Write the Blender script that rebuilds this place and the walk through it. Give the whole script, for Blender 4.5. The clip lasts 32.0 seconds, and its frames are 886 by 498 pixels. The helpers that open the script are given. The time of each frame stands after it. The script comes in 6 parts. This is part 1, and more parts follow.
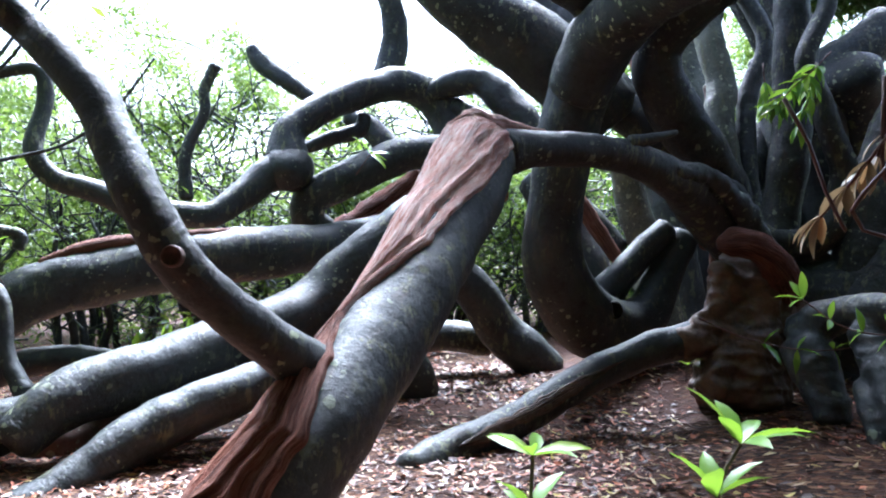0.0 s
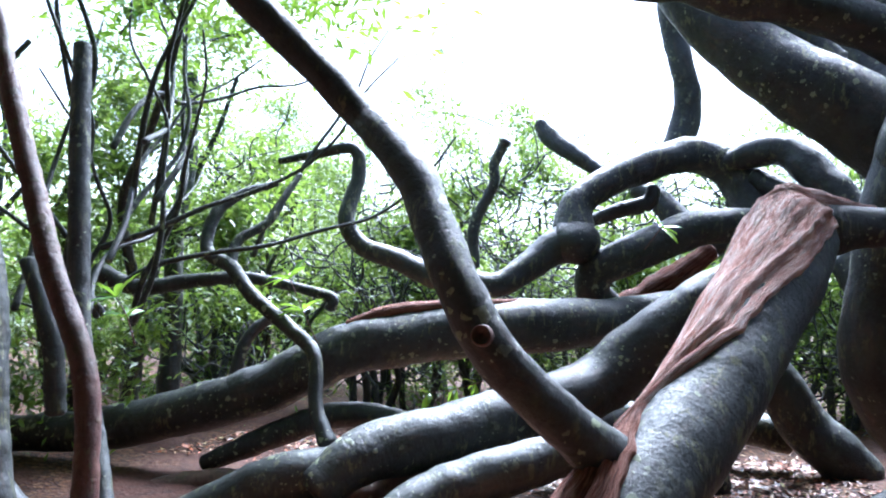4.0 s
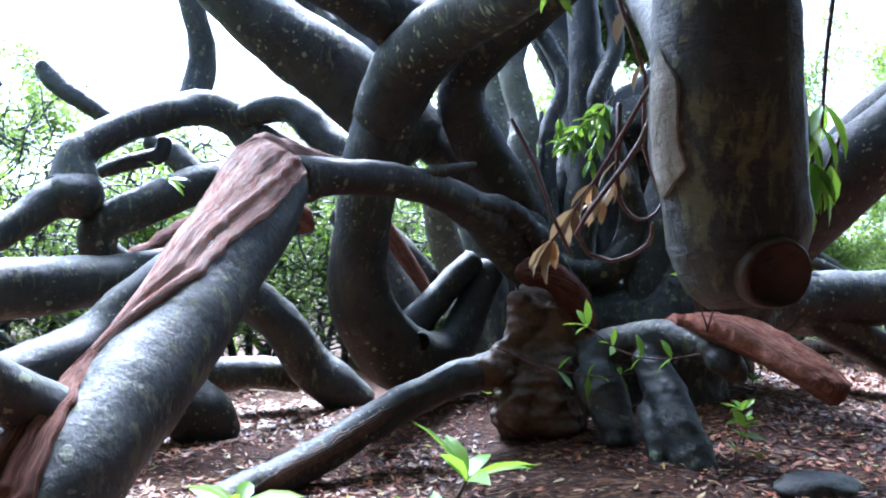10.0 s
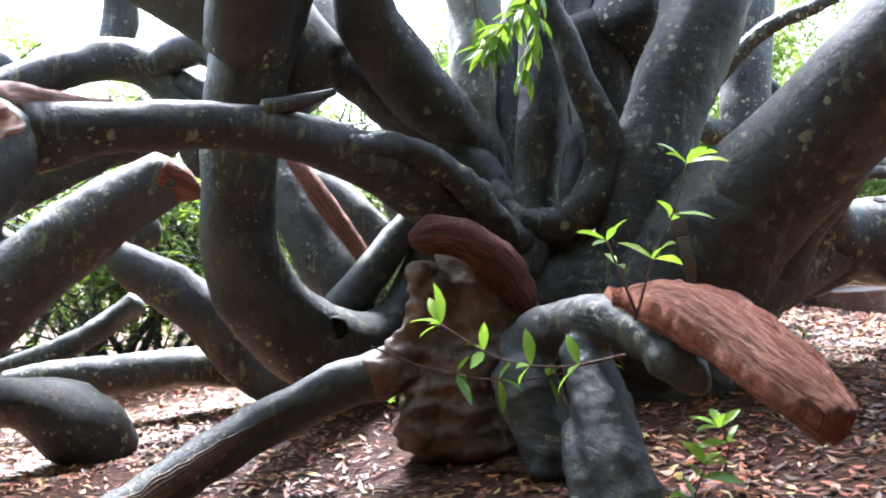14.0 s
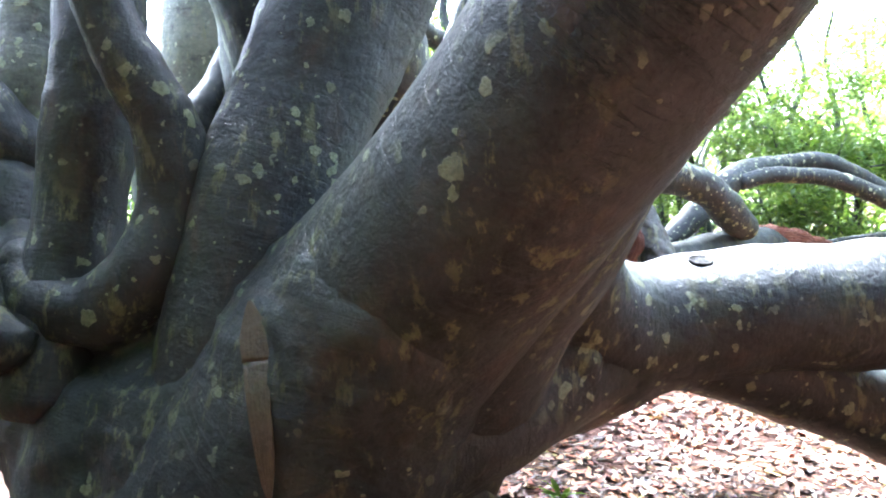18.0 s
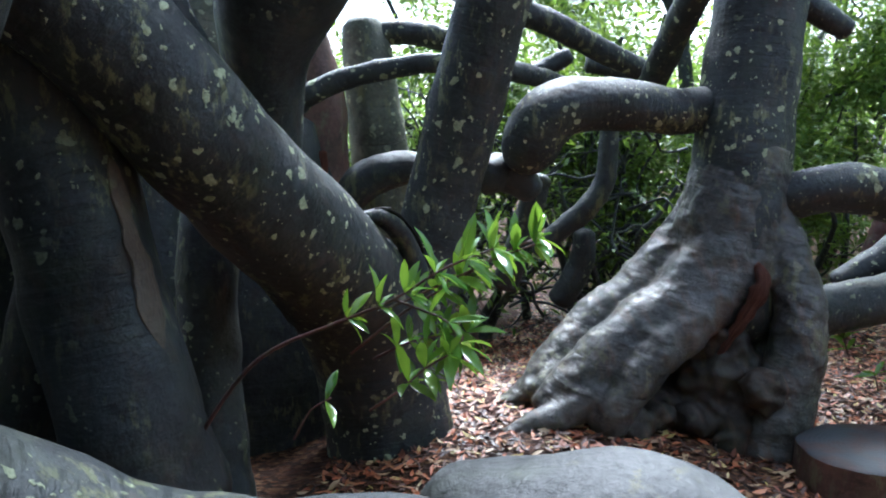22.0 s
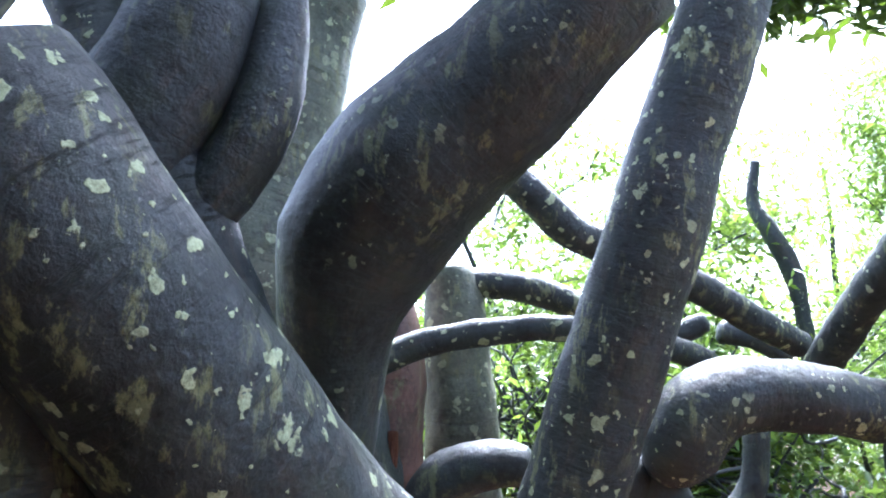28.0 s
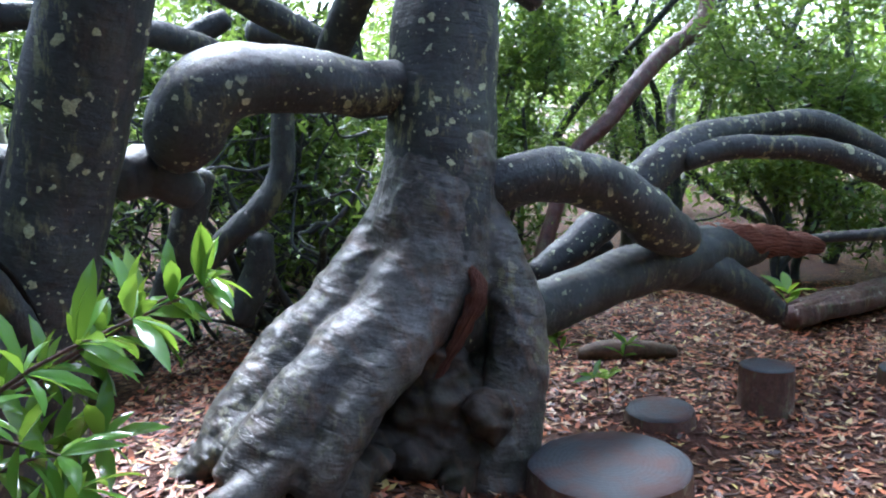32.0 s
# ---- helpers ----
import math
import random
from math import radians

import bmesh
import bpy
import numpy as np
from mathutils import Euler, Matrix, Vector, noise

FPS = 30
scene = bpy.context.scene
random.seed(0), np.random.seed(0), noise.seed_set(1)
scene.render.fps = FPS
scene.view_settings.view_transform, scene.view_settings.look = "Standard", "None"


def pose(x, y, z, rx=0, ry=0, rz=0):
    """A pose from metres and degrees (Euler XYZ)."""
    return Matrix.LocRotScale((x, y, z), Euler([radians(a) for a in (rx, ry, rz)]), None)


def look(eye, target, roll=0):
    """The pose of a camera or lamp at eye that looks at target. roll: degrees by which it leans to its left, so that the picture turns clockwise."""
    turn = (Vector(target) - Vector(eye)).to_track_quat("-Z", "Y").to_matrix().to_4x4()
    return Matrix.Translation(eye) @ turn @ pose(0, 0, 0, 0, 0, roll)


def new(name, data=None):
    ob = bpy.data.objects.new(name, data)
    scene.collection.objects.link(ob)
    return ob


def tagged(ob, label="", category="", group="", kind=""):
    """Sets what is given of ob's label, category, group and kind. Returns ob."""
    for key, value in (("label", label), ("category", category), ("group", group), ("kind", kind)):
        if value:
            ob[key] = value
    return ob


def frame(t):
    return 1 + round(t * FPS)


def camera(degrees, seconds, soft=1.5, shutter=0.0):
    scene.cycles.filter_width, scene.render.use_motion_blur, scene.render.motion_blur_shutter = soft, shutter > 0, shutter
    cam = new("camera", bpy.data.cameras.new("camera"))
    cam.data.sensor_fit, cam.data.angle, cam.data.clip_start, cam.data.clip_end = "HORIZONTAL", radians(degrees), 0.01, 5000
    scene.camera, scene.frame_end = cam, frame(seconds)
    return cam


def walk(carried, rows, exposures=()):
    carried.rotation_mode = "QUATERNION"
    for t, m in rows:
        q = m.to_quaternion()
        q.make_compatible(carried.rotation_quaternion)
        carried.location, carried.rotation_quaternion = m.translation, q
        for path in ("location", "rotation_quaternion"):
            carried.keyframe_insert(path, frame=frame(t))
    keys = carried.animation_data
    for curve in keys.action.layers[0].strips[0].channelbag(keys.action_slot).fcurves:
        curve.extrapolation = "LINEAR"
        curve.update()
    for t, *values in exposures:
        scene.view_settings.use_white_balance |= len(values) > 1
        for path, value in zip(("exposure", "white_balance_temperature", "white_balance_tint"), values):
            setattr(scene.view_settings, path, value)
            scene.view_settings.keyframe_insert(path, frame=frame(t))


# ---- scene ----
cam = camera(59.3, 32.0, 2.0)
PATH = [
    (0, (0.000, 0.000, 1.250), (0.000, 2.000, 1.250), 2.5),
    (0.5, (-0.082, 0.018, 1.220), (-0.291, 2.007, 1.169), 3.8),
    (1, (-0.144, 0.039, 1.212), (-0.564, 1.991, 1.103), 3.1),
    (1.5, (-0.203, 0.062, 1.199), (-0.823, 1.957, 1.040), 2.9),
    (2, (-0.222, 0.065, 1.201), (-0.972, 1.913, 1.053), 3.0),
    (2.5, (-0.227, 0.062, 1.206), (-1.050, 1.882, 1.100), 3.8),
    (4.5, (-0.105, 0.075, 1.324), (-0.681, 1.979, 1.532), 5.6),
    (5, (-0.069, 0.081, 1.338), (-0.516, 2.009, 1.621), 5.7),
    (5.5, (-0.033, 0.086, 1.358), (-0.334, 2.032, 1.705), 6.0),
    (6, (0.013, 0.086, 1.368), (-0.139, 2.037, 1.780), 5.5),
    (6.5, (0.049, 0.083, 1.377), (0.034, 2.036, 1.809), 5.2),
    (7, (0.077, 0.075, 1.384), (0.174, 2.022, 1.831), 4.8),
    (7.5, (0.114, 0.070, 1.377), (0.318, 2.008, 1.830), 4.4),
    (8, (0.139, 0.081, 1.355), (0.452, 2.015, 1.754), 3.6),
    (8.5, (0.150, 0.101, 1.337), (0.496, 2.043, 1.669), 3.7),
    (9, (0.164, 0.117, 1.299), (0.537, 2.067, 1.542), 3.4),
    (9.5, (0.179, 0.122, 1.266), (0.552, 2.081, 1.415), 3.2),
    (10, (0.237, 0.117, 1.245), (0.652, 2.071, 1.347), 2.1),
    (10.5, (0.451, 0.172, 1.231), (0.910, 2.117, 1.286), 0.7),
    (11, (0.659, 0.231, 1.235), (1.092, 2.184, 1.257), -0.3),
    (11.5, (0.862, 0.403, 1.236), (1.369, 2.338, 1.258), 0.3),
    (12, (1.049, 0.549, 1.249), (1.532, 2.489, 1.267), -1.7),
    (12.5, (1.344, 0.710, 1.285), (1.614, 2.691, 1.245), -1.1),
    (13, (1.499, 0.822, 1.308), (1.643, 2.816, 1.258), -2.0),
    (13.5, (1.607, 1.066, 1.336), (1.718, 3.063, 1.309), -2.1),
    (15.5, (2.363, 2.133, 1.571), (2.563, 4.118, 1.422), -2.2),
    (16, (2.679, 2.402, 1.573), (2.804, 4.395, 1.464), -0.7),
    (16.5, (2.873, 2.688, 1.617), (2.965, 4.683, 1.522), -3.7),
    (17, (2.956, 2.958, 1.694), (3.092, 4.952, 1.623), -1.6),
    (17.5, (3.084, 3.111, 1.708), (3.237, 5.105, 1.662), -3.1),
    (18, (3.495, 3.323, 1.703), (3.725, 5.307, 1.593), -1.6),
    (18.5, (3.960, 3.470, 1.948), (4.109, 5.461, 1.825), -0.4),
    (19, (4.356, 3.537, 2.099), (4.597, 5.512, 1.895), -1.0),
    (19.5, (4.694, 3.762, 2.138), (5.006, 5.726, 1.926), -1.3),
    (20, (5.027, 3.920, 2.168), (5.071, 5.906, 1.942), -0.7),
    (20.5, (5.160, 4.128, 2.192), (4.977, 6.104, 1.942), -2.4),
    (21, (5.268, 4.333, 2.222), (4.996, 6.295, 1.946), -1.0),
    (21.5, (5.387, 4.524, 2.247), (4.915, 6.444, 1.949), 0.1),
    (22, (5.409, 4.659, 2.265), (4.766, 6.529, 1.968), -1.6),
    (22.5, (5.313, 4.864, 2.261), (4.584, 6.702, 1.960), -0.8),
    (23, (5.189, 5.040, 2.253), (4.390, 6.845, 1.934), -0.3),
    (23.5, (5.045, 5.267, 2.262), (4.108, 6.994, 1.887), 0.3),
    (24, (4.921, 5.437, 2.261), (3.848, 7.072, 1.844), -0.3),
    (24.5, (4.746, 5.574, 2.274), (3.653, 7.200, 1.873), 0.7),
    (25, (4.630, 5.671, 2.308), (3.514, 7.298, 1.976), 1.5),
    (25.5, (4.585, 5.729, 2.398), (3.423, 7.347, 2.227), 0.9),
    (26, (4.599, 5.736, 2.441), (3.463, 7.382, 2.491), 1.2),
    (26.5, (4.628, 5.711, 2.473), (3.540, 7.375, 2.694), 1.7),
    (28.5, (4.819, 5.616, 2.456), (4.205, 7.496, 2.753), 1.8),
    (29, (4.913, 5.633, 2.429), (4.416, 7.562, 2.611), 1.4),
    (29.5, (4.968, 5.634, 2.404), (4.595, 7.597, 2.478), 0.5),
    (30, (5.005, 5.641, 2.366), (4.736, 7.623, 2.319), 0.3),
    (30.5, (5.037, 5.656, 2.334), (4.876, 7.643, 2.177), -0.2),
    (31, (5.062, 5.665, 2.302), (5.046, 7.651, 2.073), -0.9),
    (31.5, (5.117, 5.654, 2.283), (5.228, 7.628, 1.987), -1.7),
    (32, (5.195, 5.628, 2.265), (5.385, 7.585, 1.899), -1.8),
]
EXPOSURES = [(0, 3.62, 5250, 12), (5, 3.57, 5088, 12), (7, 3.2, 4963, 12), (9, 3.8, 5050, 11), (10, 4.1, 5000, 12), (11, 4.02, 5517, 13), (12, 4.47, 5684, 14), (13, 4.84, 5850, 15), (16, 5.12, 5550, 11), (17, 5.52, 5484, 9), (18, 5.82, 5517, 9), (18.6, 5.39, 5337, 9), (19.3, 4.57, 5161, 8), (20, 3.95, 5084, 8), (21, 3.66, 5117, 9), (22, 3.62, 5400, 7), (24, 4.35, 5325, 10), (24.8, 5.62, 5250, 14), (26.5, 5.32, 5300, 12), (28.5, 4.52, 5350, 14), (30, 4.22, 5550, 13), (32, 3.87, 5300, 12)]
walk(cam, [(t, look(eye, target, roll)) for t, eye, target, roll in PATH], EXPOSURES)

# ---- light ----
world = bpy.data.worlds.new("overcast_sky")
scene.world = world
world.use_nodes = True
wt = world.node_tree
sky = wt.nodes.new("ShaderNodeTexSky")
sky.sky_type, sky.sun_disc = "NISHITA", False
sky.sun_elevation, sky.sun_rotation = radians(53), radians(-6)
sky.air_density, sky.dust_density = 1.0, 3.0
pale = wt.nodes.new("ShaderNodeHueSaturation")
pale.inputs["Saturation"].default_value = 0.6
wt.links.new(sky.outputs[0], pale.inputs["Color"])
wt.links.new(pale.outputs[0], wt.nodes["Background"].inputs[0])
wt.nodes["Background"].inputs[1].default_value = 0.05
sun = new("sun", bpy.data.lights.new("sun", "SUN"))
sun.data.energy, sun.data.angle, sun.data.color = 2.3, radians(32), (1.0, 0.99, 0.97)
sun.matrix_world = look((-1.0, 9.0, 12.0), (0.0, 0.0, 0.0))

# ---- materials ----


def nodes_of(name):
    m = bpy.data.materials.new(name)
    m.use_nodes = True
    t = m.node_tree
    return m, t, t.nodes["Principled BSDF"]


def noise_node(t, vec, scale, detail=4.0, rough=0.55):
    n = t.nodes.new("ShaderNodeTexNoise")
    n.inputs["Scale"].default_value, n.inputs["Detail"].default_value, n.inputs["Roughness"].default_value = scale, detail, rough
    if vec is not None:
        t.links.new(vec, n.inputs["Vector"])
    return n.outputs["Fac"]


def ramp(t, fac, stops):
    n = t.nodes.new("ShaderNodeValToRGB")
    e = n.color_ramp.elements
    while len(e) < len(stops):
        e.new(0.5)
    for k, (p, c) in zip(e, stops):
        k.position, k.color = p, (*c, 1) if len(c) == 3 else c
    t.links.new(fac, n.inputs[0])
    return n.outputs[0]


def grey(a):
    return (a, a, a)


def mix(t, fac, a, b):
    n = t.nodes.new("ShaderNodeMix")
    n.data_type = "RGBA"
    for s, v in ((n.inputs[0], fac), (n.inputs[6], a), (n.inputs[7], b)):
        if isinstance(v, bpy.types.NodeSocket):
            t.links.new(v, s)
        elif isinstance(v, tuple):
            s.default_value = (*v, 1)
        else:
            s.default_value = v
    return n.outputs[2]


def maths(t, op, a, b=0.0):
    n = t.nodes.new("ShaderNodeMath")
    n.operation = op
    for s, v in zip(n.inputs, (a, b)):
        if isinstance(v, bpy.types.NodeSocket):
            t.links.new(v, s)
        else:
            s.default_value = v
    return n.outputs[0]


def stretched(t, out, sx, sy, sz):
    n = t.nodes.new("ShaderNodeMapping")
    n.inputs["Scale"].default_value = (sx, sy, sz)
    t.links.new(out, n.inputs["Vector"])
    return n.outputs[0]


def bumped(t, bsdf, height, strength, distance):
    n = t.nodes.new("ShaderNodeBump")
    n.inputs["Strength"].default_value, n.inputs["Distance"].default_value = strength, distance
    t.links.new(height, n.inputs["Height"])
    t.links.new(n.outputs[0], bsdf.inputs["Normal"])


def spots(t, vec, scale, low, high):
    """Round patches of uneven size: a mask between 0 and 1."""
    w = t.nodes.new("ShaderNodeTexNoise")
    w.inputs["Scale"].default_value = scale * 1.6
    w.inputs["Detail"].default_value = 5
    t.links.new(vec, w.inputs["Vector"])
    shift = t.nodes.new("ShaderNodeVectorMath")
    shift.operation = "MULTIPLY_ADD"
    t.links.new(w.outputs["Color"], shift.inputs[0])
    shift.inputs[1].default_value = (0.95 / scale,) * 3
    t.links.new(vec, shift.inputs[2])
    v = t.nodes.new("ShaderNodeTexVoronoi")
    v.inputs["Scale"].default_value = scale
    t.links.new(shift.outputs[0], v.inputs["Vector"])
    size = t.nodes.new("ShaderNodeSeparateColor")
    t.links.new(v.outputs["Color"], size.inputs[0])
    reach = maths(t, "MULTIPLY", maths(t, "POWER", size.outputs[0], 2.0), 0.42)
    gap = maths(t, "SUBTRACT", reach, v.outputs["Distance"])
    n = t.nodes.new("ShaderNodeMapRange")
    n.inputs["From Min"].default_value, n.inputs["From Max"].default_value = low, high
    t.links.new(gap, n.inputs["Value"])
    return n.outputs[0]


def bark_material(name, dark, light, lichen, lichen_amount, brown, ringed=0.2, cover=0.47, gloss=0.4):
    m, t, b = nodes_of(name)
    co = t.nodes.new("ShaderNodeTexCoord")
    vec, uv = co.outputs["Object"], co.outputs["UV"]
    broad = noise_node(t, vec, 3.2, 7, 0.62)
    fine = noise_node(t, vec, 38, 7, 0.7)
    col = ramp(t, broad, [(0.34, dark), (0.5, tuple((p + q) / 2 for p, q in zip(dark, light))), (0.66, light)])
    col = mix(t, ramp(t, fine, [(0.45, grey(0)), (0.75, grey(0.45))]), col, tuple(c * 1.8 for c in light))
    col = mix(t, ramp(t, noise_node(t, vec, 14, 6, 0.7), [(0.30, grey(0.75)), (0.46, grey(0))]), col, tuple(c * 0.5 for c in dark))
    stain = ramp(t, noise_node(t, stretched(t, uv, 5, 1.2, 1), 2.4, 6, 0.65), [(0.53, grey(0)), (0.66, grey(1))])
    col = mix(t, maths(t, "MULTIPLY", stain, brown), col, (0.15, 0.083, 0.048))
    green = ramp(t, noise_node(t, vec, 5.5, 5), [(0.50, grey(0)), (0.72, grey(1))])
    col = mix(t, maths(t, "MULTIPLY", green, 0.35), col, (0.05, 0.066, 0.034))
    olive = maths(t, "MULTIPLY", ramp(t, noise_node(t, stretched(t, vec, 1, 1, 0.35), 17, 6, 0.7), [(0.54, grey(0)), (0.61, grey(1))]), ramp(t, noise_node(t, vec, 2.3, 3), [(0.44, grey(0)), (0.58, grey(1))]))
    col = mix(t, maths(t, "MULTIPLY", olive, 0.8), col, tuple(c * k for c, k in zip(lichen, (0.42, 0.40, 0.30))))
    wrinkle = noise_node(t, stretched(t, uv, 2.4, 17, 1), 1.7, 6, 0.7)
    line = maths(t, "MULTIPLY", ramp(t, wrinkle, [(0.40, grey(0)), (0.43, grey(1)), (0.46, grey(0))]), ramp(t, noise_node(t, vec, 2.8, 4), [(0.42, grey(0)), (0.6, grey(1))]))
    col = mix(t, maths(t, "MULTIPLY", line, min(0.8, ringed * 1.5)), col, tuple(c * 0.55 for c in dark))
    big, mid, small = spots(t, vec, 12.0, 0.05, 0.09), spots(t, vec, 19.0, 0.05, 0.09), spots(t, vec, 33.0, 0.12, 0.17)
    where = ramp(t, noise_node(t, vec, 1.7, 3), [(cover, grey(0)), (cover + 0.1, grey(1))])
    mask = maths(t, "MULTIPLY", maths(t, "MAXIMUM", maths(t, "MAXIMUM", big, mid), small), where)
    grain = ramp(t, noise_node(t, vec, 70, 5, 0.75), [(0.32, tuple(c * 0.5 for c in lichen)), (0.6, lichen)])
    col = mix(t, maths(t, "MULTIPLY", mask, lichen_amount), col, grain)
    t.links.new(col, b.inputs["Base Color"])
    rough = t.nodes.new("ShaderNodeMapRange")
    rough.inputs["To Min"].default_value, rough.inputs["To Max"].default_value = gloss - 0.04, gloss + 0.3
    t.links.new(fine, rough.inputs["Value"])
    wet = maths(t, "MAXIMUM", rough.outputs[0], maths(t, "MULTIPLY", mask, 0.85))
    t.links.new(wet, b.inputs["Roughness"])
    b.inputs["Specular IOR Level"].default_value = 0.5
    h = maths(t, "ADD", maths(t, "MULTIPLY", wrinkle, ringed * 0.8), maths(t, "MULTIPLY", noise_node(t, vec, 9, 7, 0.66), 1.0))
    h = maths(t, "ADD", maths(t, "SUBTRACT", h, maths(t, "MULTIPLY", line, ringed * 0.5)), maths(t, "MULTIPLY", mask, 0.10))
    h = maths(t, "ADD", h, maths(t, "MULTIPLY", fine, 0.16))
    bumped(t, b, h, 0.75, 0.024)
    return m


def wood_material(name, deep, mid, pale, rough=0.75):
    m, t, b = nodes_of(name)
    co = t.nodes.new("ShaderNodeTexCoord")
    vec, uv = co.outputs["Object"], co.outputs["UV"]
    bent = t.nodes.new("ShaderNodeVectorMath")
    bent.operation = "MULTIPLY_ADD"
    sway = t.nodes.new("ShaderNodeTexNoise")
    sway.inputs["Scale"].default_value = 5.0
    t.links.new(vec, sway.inputs["Vector"])
    t.links.new(sway.outputs["Color"], bent.inputs[0])
    bent.inputs[1].default_value = (0.035, 0.06, 0.0)
    t.links.new(uv, bent.inputs[2])
    fibre = noise_node(t, stretched(t, bent.outputs[0], 26, 2.2, 1), 2.2, 9, 0.72)
    broad = noise_node(t, vec, 5.5, 6, 0.6)
    col = ramp(t, fibre, [(0.36, deep), (0.47, mid), (0.60, pale)])
    col = mix(t, ramp(t, broad, [(0.45, grey(0)), (0.66, grey(0.7))]), col, tuple(c * 0.72 for c in mid))
    col = mix(t, ramp(t, noise_node(t, vec, 11, 6, 0.7), [(0.56, grey(0)), (0.68, grey(0.6))]), col, pale)
    crack = noise_node(t, stretched(t, bent.outputs[0], 11, 0.8, 1), 2.0, 8, 0.7)
    gap = ramp(t, crack, [(0.40, grey(1)), (0.47, grey(0))])
    col = mix(t, maths(t, "MULTIPLY", gap, 0.65), col, tuple(c * 0.6 for c in deep))
    t.links.new(col, b.inputs["Base Color"])
    b.inputs["Roughness"].default_value = rough
    b.inputs["Specular IOR Level"].default_value = 0.3
    h = maths(t, "ADD", maths(t, "MULTIPLY", fibre, 0.6), maths(t, "MULTIPLY", crack, 1.2))
    h = maths(t, "ADD", h, maths(t, "MULTIPLY", noise_node(t, vec, 60, 5, 0.7), 0.25))
    bumped(t, b, h, 1.0, 0.08)
    return m


def leaf_material(name, low, high, gloss=0.22, through_amount=0.45, glow=(0.32, 0.48, 0.03)):
    m, t, b = nodes_of(name)
    info = t.nodes.new("ShaderNodeObjectInfo")
    geo = t.nodes.new("ShaderNodeNewGeometry")
    pick = maths(t, "FRACT", maths(t, "ADD", info.outputs["Random"], geo.outputs["Random Per Island"]))
    col = ramp(t, pick, [(0.0, low), (0.75, high), (1.0, tuple(min(1.0, c * k) for c, k in zip(high, (1.7, 1.25, 0.8))))])
    t.links.new(col, b.inputs["Base Color"])
    b.inputs["Roughness"].default_value = gloss
    see = t.nodes.new("ShaderNodeBsdfTranslucent")
    t.links.new(mix(t, 0.6, col, glow), see.inputs["Color"])
    blend = t.nodes.new("ShaderNodeMixShader")
    blend.inputs[0].default_value = through_amount
    t.links.new(b.outputs[0], blend.inputs[1])
    t.links.new(see.outputs[0], blend.inputs[2])
    t.links.new(blend.outputs[0], t.nodes["Material Output"].inputs["Surface"])
    return m


def soil_material():
    m, t, b = nodes_of("forest_soil")
    vec = t.nodes.new("ShaderNodeTexCoord").outputs["Object"]
    chips = t.nodes.new("ShaderNodeTexVoronoi")
    chips.inputs["Scale"].default_value = 26
    t.links.new(stretched(t, vec, 1, 1.6, 1), chips.inputs["Vector"])
    tone = t.nodes.new("ShaderNodeSeparateColor")
    t.links.new(chips.outputs["Color"], tone.inputs[0])
    litter = ramp(t, tone.outputs[0], [(0.0, (0.016, 0.008, 0.005)), (0.45, (0.048, 0.021, 0.012)), (0.8, (0.12, 0.050, 0.022)), (1.0, (0.21, 0.125, 0.065))])
    earth = ramp(t, noise_node(t, vec, 9, 7, 0.65), [(0.3, (0.026, 0.010, 0.007)), (0.7, (0.082, 0.031, 0.019))])
    cover = ramp(t, noise_node(t, vec, 0.9, 5), [(0.42, grey(0)), (0.56, grey(1))])
    t.links.new(mix(t, cover, earth, litter), b.inputs["Base Color"])
    b.inputs["Roughness"].default_value = 0.85
    b.inputs["Specular IOR Level"].default_value = 0.25
    h = maths(t, "ADD", noise_node(t, vec, 28, 8, 0.7), maths(t, "MULTIPLY", chips.outputs["Distance"], 0.8))
    bumped(t, b, h, 0.8, 0.03)
    return m


def litter_material():
    m, t, b = nodes_of("dead_leaf")
    geo = t.nodes.new("ShaderNodeNewGeometry")
    col = ramp(t, geo.outputs["Random Per Island"], [(0.0, (0.030, 0.013, 0.008)), (0.34, (0.11, 0.036, 0.016)), (0.55, (0.30, 0.075, 0.024)), (0.68, (0.44, 0.13, 0.045)), (0.80, (0.30, 0.14, 0.06)), (0.93, (0.45, 0.32, 0.18)), (1.0, (0.46, 0.36, 0.08))])
    t.links.new(col, b.inputs["Base Color"])
    b.inputs["Roughness"].default_value = 0.5
    return m


def cut_material(name, pale, dark):
    m, t, b = nodes_of(name)
    co = t.nodes.new("ShaderNodeTexCoord")
    ring = t.nodes.new("ShaderNodeTexWave")
    ring.wave_type, ring.rings_direction = "RINGS", "Z"
    ring.inputs["Scale"].default_value, ring.inputs["Distortion"].default_value, ring.inputs["Detail"].default_value = 14, 3.5, 4
    t.links.new(co.outputs["Object"], ring.inputs["Vector"])
    col = mix(t, maths(t, "MULTIPLY", ring.outputs["Fac"], 0.45), pale, dark)
    wet = ramp(t, noise_node(t, co.outputs["Object"], 4, 6), [(0.42, grey(0)), (0.6, grey(1))])
    col = mix(t, maths(t, "MULTIPLY", wet, 0.7), col, (0.075, 0.032, 0.024))
    t.links.new(col, b.inputs["Base Color"])
    b.inputs["Roughness"].default_value = 0.6
    bumped(t, b, noise_node(t, co.outputs["Object"], 40, 6), 0.5, 0.01)
    return m


